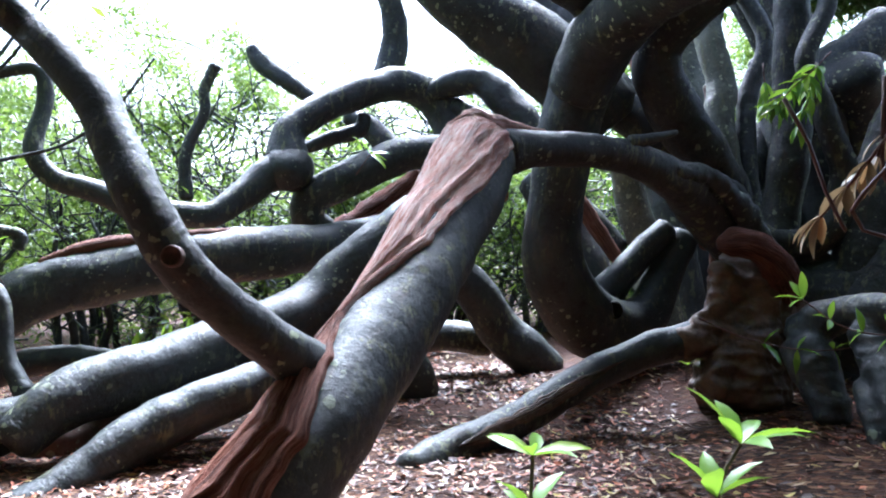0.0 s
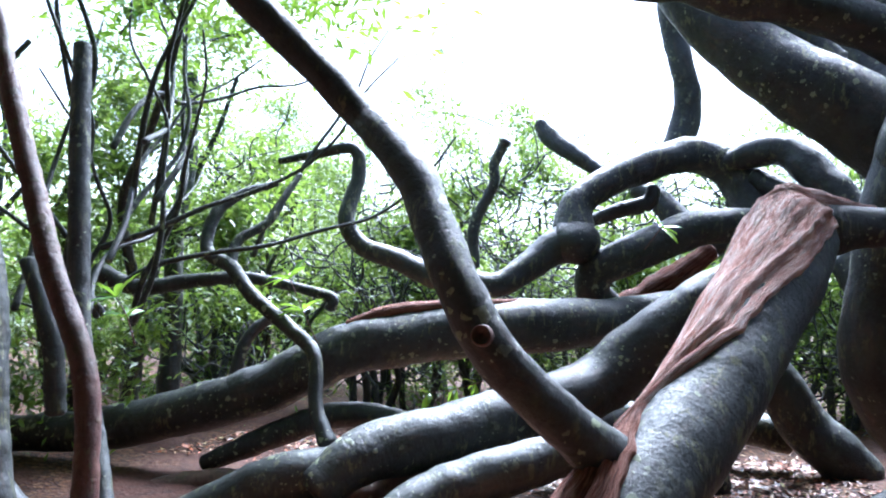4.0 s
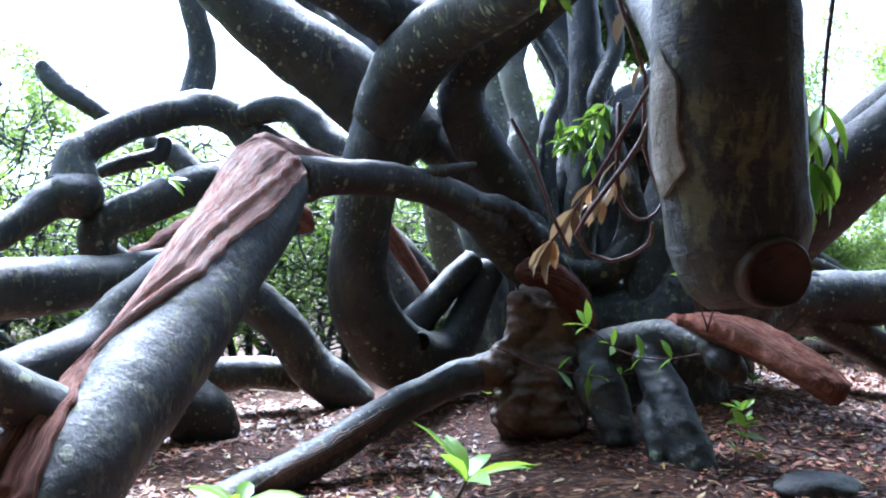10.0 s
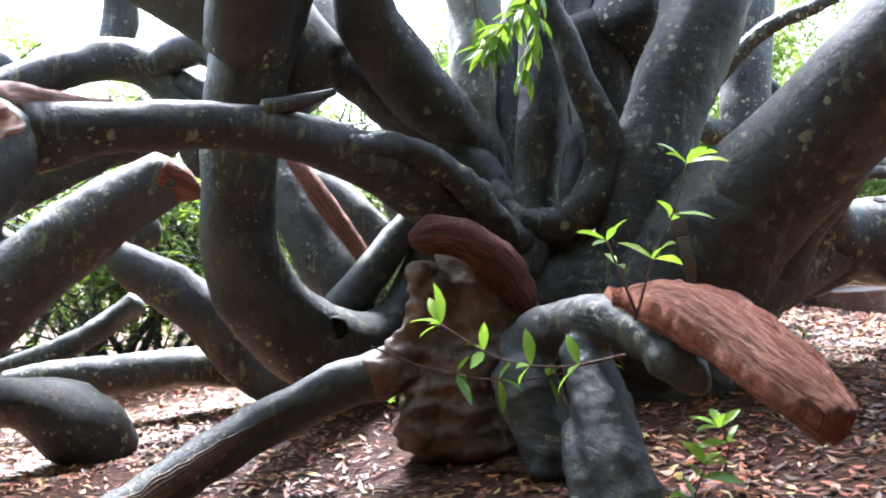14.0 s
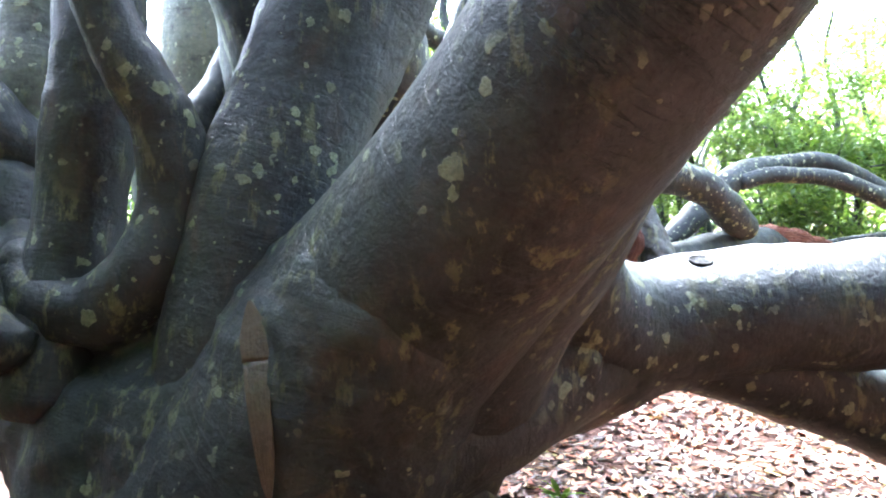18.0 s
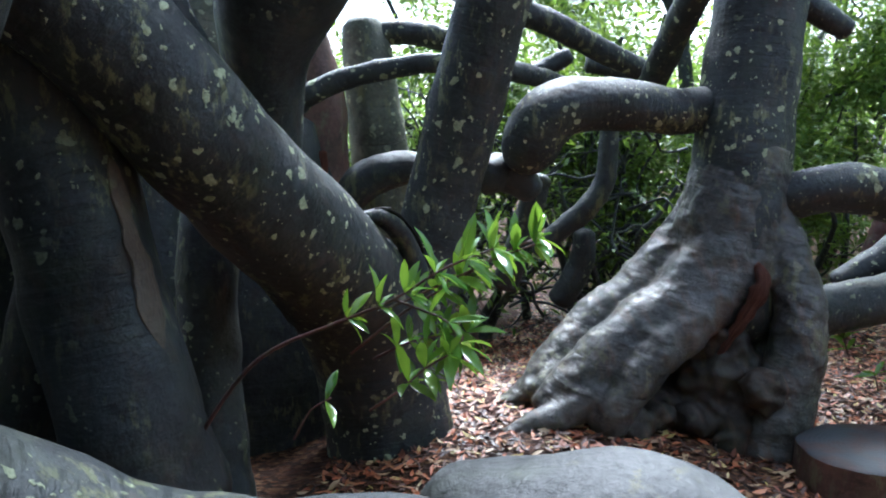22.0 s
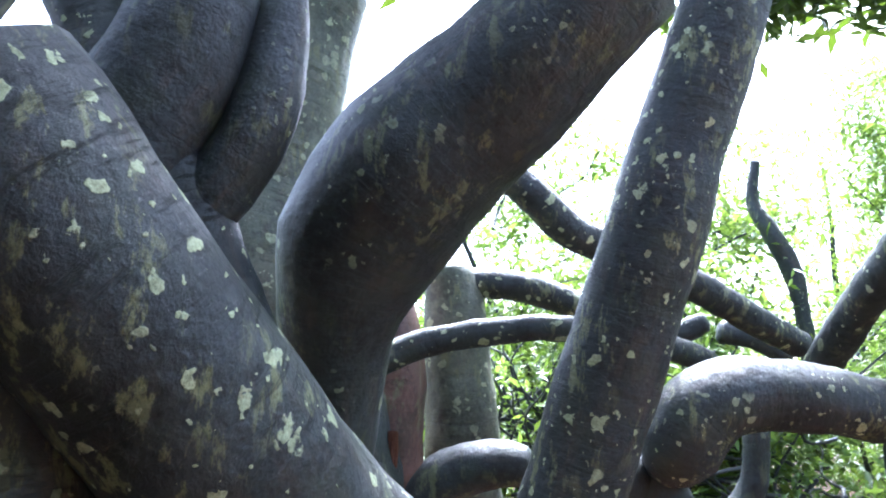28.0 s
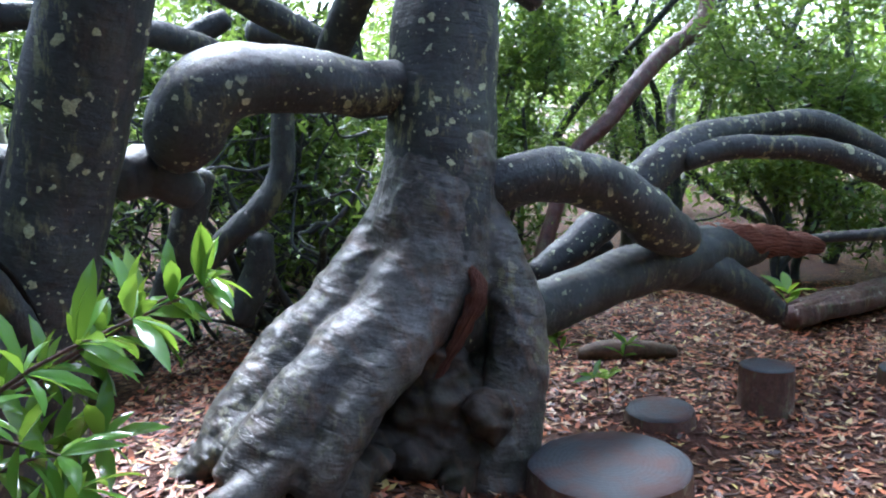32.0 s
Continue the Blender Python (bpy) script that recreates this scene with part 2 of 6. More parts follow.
bark = bark_material("smooth_bark", (0.0058, 0.0074, 0.0082), (0.034, 0.041, 0.044), (0.34, 0.38, 0.24), 0.75, 0.2)
spotbark = bark_material("lichened_bark", (0.0064, 0.0082, 0.0088), (0.037, 0.0435, 0.046), (0.50, 0.54, 0.33), 0.95, 0.18, 0.42, 0.36)
rootbark = bark_material("bare_root_bark", (0.016, 0.0155, 0.015), (0.105, 0.098, 0.088), (0.38, 0.38, 0.28), 0.5, 0.5, 0.5, 0.5, 0.2)
footbark = bark_material("brown_foot_bark", (0.008, 0.006, 0.0045), (0.048, 0.035, 0.025), (0.2, 0.18, 0.12), 0.4, 0.6, 0.2, 0.5, 0.55)
peelbark = bark_material("peeling_bark", (0.055, 0.032, 0.027), (0.17, 0.09, 0.07), (0.4, 0.4, 0.3), 0.7, 1.0)
redbark = bark_material("red_stem_bark", (0.045, 0.017, 0.016), (0.13, 0.055, 0.045), (0.3, 0.3, 0.22), 0.25, 0.5)
stumpwood = bark_material("rotting_stump_wood", (0.022, 0.012, 0.008), (0.15, 0.085, 0.05), (0.25, 0.2, 0.14), 0.5, 0.8)
redwood = wood_material("torn_heartwood", (0.075, 0.019, 0.011), (0.28, 0.085, 0.046), (0.52, 0.24, 0.16))
palewood = wood_material("weathered_heartwood", (0.42, 0.125, 0.085), (0.75, 0.41, 0.32), (0.92, 0.76, 0.70))
rotwood = wood_material("rotten_heartwood", (0.045, 0.013, 0.009), (0.16, 0.048, 0.028), (0.32, 0.13, 0.08))
leaf_green = leaf_material("laurel_leaf", (0.055, 0.15, 0.03), (0.13, 0.28, 0.05), 0.16, 0.4)
leaf_young = leaf_material("young_leaf", (0.13, 0.28, 0.03), (0.20, 0.40, 0.05), 0.35, 0.5)
leaf_thicket = leaf_material("thicket_leaf", (0.038, 0.085, 0.018), (0.105, 0.19, 0.04), 0.4, 0.42, (0.28, 0.40, 0.05))
# leaf colour darkened so added canopy and closing trees pass and bounce little light
leaf_blocker = leaf_material("light_blocking_leaf", (0.012, 0.03, 0.008), (0.03, 0.06, 0.015), 0.5, 0.12)
leaf_dry = leaf_material("withered_leaf", (0.16, 0.11, 0.06), (0.34, 0.26, 0.15), 0.5, 0.25, (0.25, 0.17, 0.08))
soil, dead_leaf = soil_material(), litter_material()
bare_patch = bark_material("bared_under_bark", (0.17, 0.16, 0.135), (0.32, 0.30, 0.26), (0.3, 0.3, 0.2), 0.3, 0.3)
barescar = bark_material("brown_under_bark", (0.06, 0.042, 0.028), (0.12, 0.088, 0.06), (0.3, 0.3, 0.2), 0.3, 0.3)
palebark = bark_material("pale_lichen_bark", (0.045, 0.05, 0.036), (0.16, 0.17, 0.12), (0.44, 0.47, 0.30), 0.85, 0.2, 0.4, 0.36)
# near-black colour that stands in for shade inside holes and a crack
hole_dark = bark_material("painted_hole_shade", (0.002, 0.0015, 0.001), (0.007, 0.005, 0.004), (0.02, 0.015, 0.01), 0.2, 0.1)
hole_dark.node_tree.nodes["Principled BSDF"].inputs["Specular IOR Level"].default_value = 0.05
cut_face = cut_material("sawn_wood", (0.055, 0.060, 0.066), (0.026, 0.028, 0.031))
cut_brown = cut_material("old_saw_cut", (0.055, 0.032, 0.024), (0.025, 0.014, 0.011))
rock_mat = bark_material("wet_rock", (0.035, 0.036, 0.036), (0.10, 0.10, 0.10), (0.3, 0.3, 0.24), 0.4, 0.3)

rock_mat.node_tree.nodes["Principled BSDF"].inputs["Specular IOR Level"].default_value = 0.2
cut_face.node_tree.nodes["Principled BSDF"].inputs["Specular IOR Level"].default_value = 0.2

# ---- builders ----


def mesh_object(name, verts, faces, material, parent=None, label="", uvs=None, smooth=True):
    me = bpy.data.meshes.new(name)
    me.from_pydata([tuple(v) for v in verts], [], faces)
    if uvs is not None:
        layer = me.uv_layers.new(name="along")
        loop = np.empty(len(me.loops), dtype=np.int32)
        me.loops.foreach_get("vertex_index", loop)
        layer.data.foreach_set("uv", np.asarray(uvs, dtype=np.float32)[loop].ravel())
    if smooth:
        me.polygons.foreach_set("use_smooth", [True] * len(me.polygons))
    me.materials.append(material)
    ob = new(name, me)
    if parent is not None:
        ob.parent = parent
        ob.matrix_parent_inverse = Matrix.Translation(-parent.location)
    if label:
        tagged(ob, label)
    return ob


def thing(name, place, label, category, group="", kind=""):
    ob = new(name)
    ob.location = place
    ob.empty_display_size = 0.1
    return tagged(ob, label, category, group, kind)


def ground_height(x, y):
    xs, zs = (-14, -6, -2, -0.4, 2.4, 4.2, 6.0, 8.0, 14.0), (-0.55, -0.4, -0.18, 0.0, 0.26, 0.48, 0.42, 0.36, 0.3)
    z = float(np.interp(x, xs, zs))
    z += 0.22 * math.exp(-((x - 2.7) ** 2 + (y - 6.6) ** 2) / 2.2)
    z += 0.22 * math.exp(-((x - 4.4) ** 2 + (y - 8.6) ** 2) / 2.0)
    z += 0.05 * noise.noise((x * 0.7, y * 0.7, 3.1)) + 0.02 * noise.noise((x * 2.9, y * 2.9, 7.7)) + 0.008 * noise.noise((x * 9, y * 9, 1.7))
    return z


def spine(pts, step):
    """An even Catmull-Rom path through (x, y, z, radius) points."""
    p = np.array(pts, float)
    p = np.vstack([2 * p[0] - p[1], p, 2 * p[-1] - p[-2]])
    out = []
    for a, b, c, d in zip(p[:-3], p[1:-2], p[2:-1], p[3:]):
        n = max(2, int(np.linalg.norm(c[:3] - b[:3]) / step))
        for k in range(n):
            s = k / n
            out.append(0.5 * (2 * b + (c - a) * s + (2 * a - 5 * b + 4 * c - d) * s * s + (3 * b - a - 3 * c + d) * s ** 3))
    out.append(p[-2])
    out = np.array(out)
    out[:, 3] = np.clip(out[:, 3], 0.004, None)
    return out


def carried_frames(path):
    tang = np.gradient(path[:, :3], axis=0)
    tang /= np.linalg.norm(tang, axis=1)[:, None] + 1e-9
    side = np.cross(tang[0], (0.3, 0.2, 1.0))
    side /= np.linalg.norm(side)
    sides, ups = [], []
    for t in tang:
        side = side - t * (side @ t)
        side /= np.linalg.norm(side) + 1e-9
        sides.append(side)
        ups.append(np.cross(t, side))
    return tang, np.array(sides), np.array(ups)


def tube(pts, sides=None, rough=0.09, capped=True):
    rmax = max(p[3] for p in pts)
    sides = sides or (10 if rmax < 0.05 else 16 if rmax < 0.14 else 26)
    path = spine(pts, max(0.022, rmax * 0.24) if rmax > 0.03 else 0.055)
    tang, su, uu = carried_frames(path)
    verts, uvs, faces = [], [], []
    run = np.r_[0, np.cumsum(np.linalg.norm(np.diff(path[:, :3], axis=0), axis=1))]
    n = len(path)
    rows = [(path[k, :3], su[k], uu[k], path[k, 3], run[k]) for k in range(n)]
    if capped:
        a, z = rows[0], rows[-1]
        rows = [(a[0] - tang[0] * a[3] * 0.32, a[1], a[2], a[3] * 0.62, a[4])] + rows + [(z[0] + tang[-1] * z[3] * 0.32, z[1], z[2], z[3] * 0.62, z[4])]
    for place, s, u, r, v in rows:
        for k in range(sides):
            ang = 2 * math.pi * k / sides
            way = s * math.cos(ang) + u * math.sin(ang)
            q = place + way * r
            g = noise.noise(q * (0.9 / max(rmax, 0.03))) * rough + noise.noise(q * (2.6 / max(rmax, 0.03))) * rough * 0.45
            verts.append(place + way * (r * (1 + g)))
            uvs.append((k / sides if k * 2 <= sides else 1 - k / sides, v))
    m = len(rows)
    for j in range(m - 1):
        for k in range(sides):
            k2 = (k + 1) % sides
            faces.append((j * sides + k, j * sides + k2, (j + 1) * sides + k2, (j + 1) * sides + k))
    faces.append(tuple(range(sides - 1, -1, -1)))
    faces.append(tuple((m - 1) * sides + k for k in range(sides)))
    return verts, faces, uvs


KNOBBLY = {"torn_ridge": 0.4, "torn_crest": 0.5, "torn_arm": 0.14, "red_cap": 0.28, "fork_crack_shade": 0.3, "blob_root": 0.2, "broken_end": 0.35, "broken_tip": 0.4, "bark_flap": 0.55, "low_limb": 0.1, "red_log": 0.2, "brown_log": 0.2}


PARTS = {}


def limb(parent, name, material, pts, label="", rough=0.10, sides=None):
    rough = KNOBBLY.get(name, rough)
    verts, faces, uvs = tube(pts, sides, rough)
    PARTS[name] = mesh_object(name, verts, faces, material, parent, label, uvs)
    return PARTS[name]


def torn_face(parent, name, material, pts, toward, spread=(1.1, 1.1), lift=1.03, label="", start=0.0, end=1.0, ragged=0.35, ridge=1.0, tapers=(5.0, 5.0)):
    """A sheet of bared wood over one side of a limb, the side that faces toward, with ragged borders and long grooves."""
    rmax = max(p[3] for p in pts)
    path = spine(pts, rmax * 0.07)
    n = len(path)
    path = path[int(start * n): max(int(end * n), int(start * n) + 4)]
    tang, su, uu = carried_frames(path)
    run = np.r_[0, np.cumsum(np.linalg.norm(np.diff(path[:, :3], axis=0), axis=1))]
    ends = np.array(toward, float).reshape(-1, 3)
    cols, verts, uvs, faces = 46, [], [], []
    for j, row in enumerate(path):
        t, s = tang[j], run[j] / run[-1]
        aim = ends[0] * (1 - s) + ends[-1] * s
        mid = aim - t * (aim @ t)
        mid /= np.linalg.norm(mid)
        other = np.cross(t, mid)
        taper = min(1.0, tapers[0] * s + 0.08, tapers[1] * (1 - s) + 0.08)
        wide = spread[0] + (spread[1] - spread[0]) * s
        lo = -wide * taper * (1 + ragged * (noise.noise((run[j] * 3.1, 1.7, row[0])) + 0.4 * noise.noise((run[j] * 13.0, 3.0, 1.0))))
        hi = wide * taper * (1 + ragged * (noise.noise((run[j] * 3.1, 9.2, row[1])) + 0.4 * noise.noise((run[j] * 13.0, 5.0, 2.0))))
        for k in range(cols):
            f = k / (cols - 1)
            ang = lo + (hi - lo) * f
            way = mid * math.cos(ang) + other * math.sin(ang)
            edge = min(f, 1 - f) * 2
            bend = f + 0.035 * noise.noise((run[j] * 2.2, 6.0, 0.0))
            groove = 1 - abs(noise.noise((bend * 8.0, run[j] * 0.55, 0.7))) * 2.4
            fine = 1 - abs(noise.noise((bend * 21.0, run[j] * 1.2, 4.0))) * 2.2
            rib = 0.055 * groove + 0.030 * fine + 0.02 * noise.noise((f * 3.0, run[j] * 4.0, 8.0))
            lifted = lift + (ridge * rib * min(1.0, edge * 5) if 0 < k < cols - 1 else -0.10)
            verts.append(row[:3] + way * row[3] * lifted)
            uvs.append((f * 0.5, run[j]))
    for j in range(len(path) - 1):
        for k in range(cols - 1):
            a = j * cols + k
            faces.append((a, a + 1, a + cols + 1, a + cols))
    return mesh_object(name, verts, faces, material, parent, label, uvs)


def blend(parent, name, material, tubes, voxel, rounds, amount, label=""):
    """Several swelling stems grown into one smooth body, with folds in its skin."""
    verts, faces = [], []
    for pts in tubes:
        v, f, _ = tube(pts, None, 0.12)
        o = len(verts)
        verts += v
        faces += [tuple(i + o for i in q) for q in f]
    ob = mesh_object(name, verts, faces, material, parent, label)
    grow = ob.modifiers.new("grow", "REMESH")
    grow.mode, grow.voxel_size = "VOXEL", voxel
    even = ob.modifiers.new("even", "SMOOTH")
    even.factor, even.iterations = 0.5, rounds
    shaped = bpy.data.meshes.new_from_object(ob.evaluated_get(bpy.context.evaluated_depsgraph_get()))
    ob.modifiers.clear()
    count = len(shaped.vertices)
    place, normal = np.empty(count * 3, np.float32), np.empty(count * 3, np.float32)
    shaped.vertices.foreach_get("co", place)
    shaped.vertex_normals.foreach_get("vector", normal)
    place, normal = place.reshape(-1, 3), normal.reshape(-1, 3)
    push = []
    for x, y, z in place.tolist():
        q = Vector((x, y, z))
        fold = 1 - abs(noise.noise((x * 5.0, y * 5.0, z * 9.0))) * 2
        crease = 1 - abs(noise.noise((x * 13.0 + z * 6.0, y * 13.0, z * 7.0))) * 2
        push.append(0.8 * noise.noise(q * 6.0) + 0.5 * fold * fold + 0.22 * crease * crease + 0.35 * noise.noise(q * 19.0))
    place += normal * (np.array(push, np.float32) * amount)[:, None]
    shaped.vertices.foreach_set("co", place.ravel())
    shaped.update()
    shaped.polygons.foreach_set("use_smooth", [True] * len(shaped.polygons))
    layer = shaped.uv_layers.new(name="along")
    loop = np.empty(len(shaped.loops), dtype=np.int32)
    shaped.loops.foreach_get("vertex_index", loop)
    around = np.stack([place[:, 0] * 0.8 + place[:, 1] * 0.6, place[:, 2] + 0.25 * place[:, 0]], 1)
    layer.data.foreach_set("uv", around[loop].astype(np.float32).ravel())
    ob.data = shaped
    shaped.name = name
    return ob

# ---- ground ----


def ground_sheet():
    def lines(a, b, fine, far):
        inner = list(np.arange(a, b, fine))
        step, out, x = fine, [], b
        while x < far:
            out.append(x)
            step *= 1.22
            x += step
        left, step, x = [], fine * 1.22, a - fine * 1.22
        while x > -far:
            left.append(x)
            step *= 1.22
            x -= step
        return left[::-1] + inner + out + [far + 50]
    xs, ys = lines(-4.5, 9.5, 0.09, 600), lines(0.5, 12.0, 0.09, 600)
    verts = [(x, y, ground_height(x, y)) for y in ys for x in xs]
    w = len(xs)
    faces = [(j * w + k, j * w + k + 1, (j + 1) * w + k + 1, (j + 1) * w + k) for j in range(len(ys) - 1) for k in range(w - 1)]
    return tagged(mesh_object("ground", verts, faces, soil), "damp reddish brown forest soil strewn with dead leaves", "ground", kind="structure")


ground_sheet()

# ---- trees ----
main = thing("sprawling_tree", (3.0, 5.9, 0.4), "old sprawling tree with many smooth dark grey lichened stems", "tree")
fallen = thing("fallen_tree", (-0.6, 2.8, 0.05), "fallen dark grey tree with a torn red trunk resting on limbs", "tree")
long = thing("toppled_tree", (-1.0, 6.6, 0.0), "toppled tree with long looping grey limbs", "tree")
treeb = thing("lichened_tree", (5.4, 9.4, 0.5), "upright grey tree with pale lichen spots and flared roots", "tree")
lean = thing("leaning_tree", (3.9, 8.5, 0.5), "leaning grey tree with ringed bark and white lichen", "tree")
left = thing("sapling_group", (-2.4, 3.2, -0.1), "slender dark and reddish wet saplings beside fallen limbs", "tree")
back = thing("crooked_tree", (1.0, 10.0, 0.2), "bare crooked grey tree in the thicket", "tree")

limb(fallen, "peeled_trunk", bark, [(-0.65, 2.72, 0.20, 0.247), (-0.54, 2.80, 0.39, 0.208), (-0.41, 2.95, 0.59, 0.203), (-0.30, 3.15, 0.76, 0.189), (-0.18, 3.40, 0.95, 0.191), (-0.06, 3.70, 1.20, 0.201), (0.08, 4.10, 1.51, 0.216), (0.16, 4.40, 1.76, 0.216), (0.19, 4.50, 1.87, 0.180)])
limb(fallen, "forked_limb", bark, [(-0.30, 3.15, 0.67, 0.126), (-0.47, 3.00, 0.76, 0.107), (-0.61, 2.85, 0.88, 0.093), (-0.74, 2.70, 1.01, 0.084), (-0.87, 2.58, 1.16, 0.081), (-0.98, 2.55, 1.34, 0.080), (-1.11, 2.60, 1.55, 0.081), (-1.22, 2.65, 1.73, 0.079), (-1.39, 2.70, 1.89, 0.071), (-1.58, 2.75, 2.04, 0.066), (-2.17, 2.47, 2.58, 0.071), (-2.50, 2.46, 2.85, 0.066), (-2.94, 2.46, 3.23, 0.063)])
limb(fallen, "torn_arm", bark, [(0.30, 4.55, 1.82, 0.148), (0.58, 4.69, 1.88, 0.113), (0.90, 4.87, 1.90, 0.109), (1.21, 5.05, 1.89, 0.112), (1.54, 5.33, 1.80, 0.145), (1.83, 5.67, 1.69, 0.190), (2.08, 5.90, 1.53, 0.204), (2.31, 6.04, 1.33, 0.192)])
limb(fallen, "arm_stub", bark, [(1.16, 4.96, 1.98, 0.048), (1.33, 5.00, 2.02, 0.037), (1.48, 5.04, 2.07, 0.017)])
limb(fallen, "torn_ridge", bark, [(1.51, 5.18, 1.83, 0.051), (1.79, 5.37, 1.83, 0.069), (2.02, 5.56, 1.73, 0.078), (2.26, 5.69, 1.52, 0.088), (2.45, 5.83, 1.29, 0.091)])
limb(fallen, "broken_limb", bark, [(0.34, 6.35, 1.81, 0.166), (0.10, 6.31, 1.67, 0.202), (-0.19, 6.28, 1.48, 0.222), (-0.60, 6.19, 1.13, 0.232), (-0.92, 6.11, 0.82, 0.235), (-1.20, 5.87, 0.62, 0.238), (-1.52, 5.59, 0.48, 0.221), (-1.84, 5.31, 0.37, 0.210), (-2.15, 5.04, 0.27, 0.202), (-2.39, 4.82, 0.15, 0.181), (-2.52, 4.68, -0.02, 0.148)])
limb(fallen, "broken_tip", redwood, [(0.30, 6.31, 1.79, 0.150), (0.41, 6.35, 1.74, 0.105), (0.49, 6.44, 1.69, 0.03)], "splintered red broken end")
limb(fallen, "low_limb", bark, [(-0.93, 5.34, 0.40, 0.142), (-1.35, 5.05, 0.24, 0.157), (-1.78, 4.75, 0.04, 0.160), (-2.07, 4.45, -0.19, 0.137), (-2.32, 4.18, -0.32, 0.113), (-2.57, 3.90, -0.46, 0.096), (-2.78, 3.59, -0.51, 0.088), (-2.97, 3.36, -0.52, 0.061)])
limb(fallen, "knee_limb", bark, [(-2.51, 4.84, 0.09, 0.155), (-2.85, 4.74, -0.03, 0.186), (-3.26, 4.67, -0.26, 0.176), (-3.57, 4.58, -0.41, 0.141), (-3.92, 4.49, -0.49, 0.102)])
limb(fallen, "brown_log", peelbark, [(-2.62, 5.09, -0.25, 0.113), (-2.35, 5.16, -0.11, 0.163), (-2.09, 5.27, -0.03, 0.167), (-1.83, 5.38, 0.01, 0.142), (-1.53, 5.50, 0.06, 0.122)])
limb(fallen, "twisted_root", peelbark, [(-4.35, 4.96, -0.48, 0.059), (-4.04, 5.05, -0.34, 0.085), (-3.72, 5.13, -0.25, 0.097), (-3.41, 5.20, -0.20, 0.088)])
limb(fallen, "twisted_limb", bark, [(-3.91, 5.38, -0.18, 0.070), (-3.56, 5.43, -0.00, 0.091), (-3.26, 5.51, 0.16, 0.104), (-2.95, 5.60, 0.30, 0.104), (-2.58, 5.64, 0.35, 0.089), (-2.25, 5.66, 0.32, 0.065)])
limb(long, "long_limb", bark, [(-6.19, 5.10, -0.26, 0.132), (-5.55, 5.26, -0.16, 0.155), (-4.90, 5.37, -0.05, 0.181), (-4.24, 5.44, 0.17, 0.190), (-3.54, 5.53, 0.44, 0.198), (-2.97, 5.68, 0.79, 0.209), (-2.43, 5.91, 0.97, 0.222), (-1.91, 6.19, 1.09, 0.224), (-1.47, 6.48, 1.15, 0.223), (-1.06, 6.82, 1.23, 0.190), (-0.64, 7.27, 1.37, 0.163), (-0.24, 7.76, 1.50, 0.155)])
limb(long, "loop_limb", bark, [(0.24, 7.89, 2.01, 0.188), (0.15, 7.93, 2.24, 0.200), (-0.01, 8.00, 2.61, 0.202), (-0.25, 7.98, 2.85, 0.193), (-0.54, 7.86, 2.89, 0.173), (-0.86, 7.61, 2.75, 0.160), (-1.22, 7.34, 2.51, 0.147), (-1.45, 7.17, 2.26, 0.156), (-1.46, 7.09, 1.95, 0.205), (-1.61, 6.97, 1.82, 0.154), (-1.79, 6.82, 1.64, 0.128), (-1.99, 6.67, 1.46, 0.113), (-2.30, 6.60, 1.45, 0.109), (-2.53, 6.51, 1.47, 0.104), (-2.90, 6.48, 1.60, 0.095), (-3.25, 6.45, 1.70, 0.086), (-3.41, 6.41, 1.93, 0.076), (-3.40, 6.55, 2.35, 0.067), (-3.48, 6.54, 2.61, 0.057), (-3.86, 6.49, 2.53, 0.044), (-4.20, 6.45, 2.45, 0.032)])
limb(long, "crook_limb", bark, [(-1.10, 7.29, 1.35, 0.142), (-1.25, 7.19, 1.46, 0.156), (-1.23, 7.16, 1.66, 0.165), (-1.00, 7.16, 1.81, 0.168), (-0.69, 7.24, 1.98, 0.172), (-0.34, 7.34, 2.14, 0.161), (0.06, 7.46, 2.19, 0.150)])
limb(long, "back_loop", bark, [(-0.21, 7.90, 2.80, 0.115), (0.02, 7.80, 2.91, 0.136), (0.30, 7.70, 2.93, 0.151), (0.52, 7.60, 2.74, 0.160), (0.77, 7.50, 2.46, 0.158), (0.99, 7.40, 2.11, 0.148)])
limb(long, "inner_limb", bark, [(-1.04, 8.20, 2.61, 0.107), (-0.78, 8.10, 2.45, 0.124), (-0.50, 8.00, 2.19, 0.128), (-0.17, 8.00, 2.06, 0.128)])
limb(long, "inner_twig", bark, [(-1.36, 7.60, 2.18, 0.061), (-1.12, 7.60, 2.29, 0.074), (-0.87, 7.60, 2.37, 0.077), (-0.82, 7.60, 2.52, 0.066)])
limb(long, "back_branch", bark, [(0.06, 7.90, 2.69, 0.115), (0.32, 7.80, 2.54, 0.119), (0.60, 7.70, 2.35, 0.123)])
limb(long, "red_log", redwood, [(-1.30, 7.15, 1.23, 0.050), (-0.94, 7.31, 1.41, 0.106), (-0.63, 7.51, 1.64, 0.122), (-0.28, 7.73, 1.96, 0.092)])
limb(long, "torn_strip", redwood, [(-2.92, 5.66, 1.02, 0.032), (-2.64, 5.79, 1.14, 0.059), (-2.31, 5.93, 1.21, 0.059), (-1.98, 6.07, 1.27, 0.045), (-1.67, 6.30, 1.32, 0.032)])
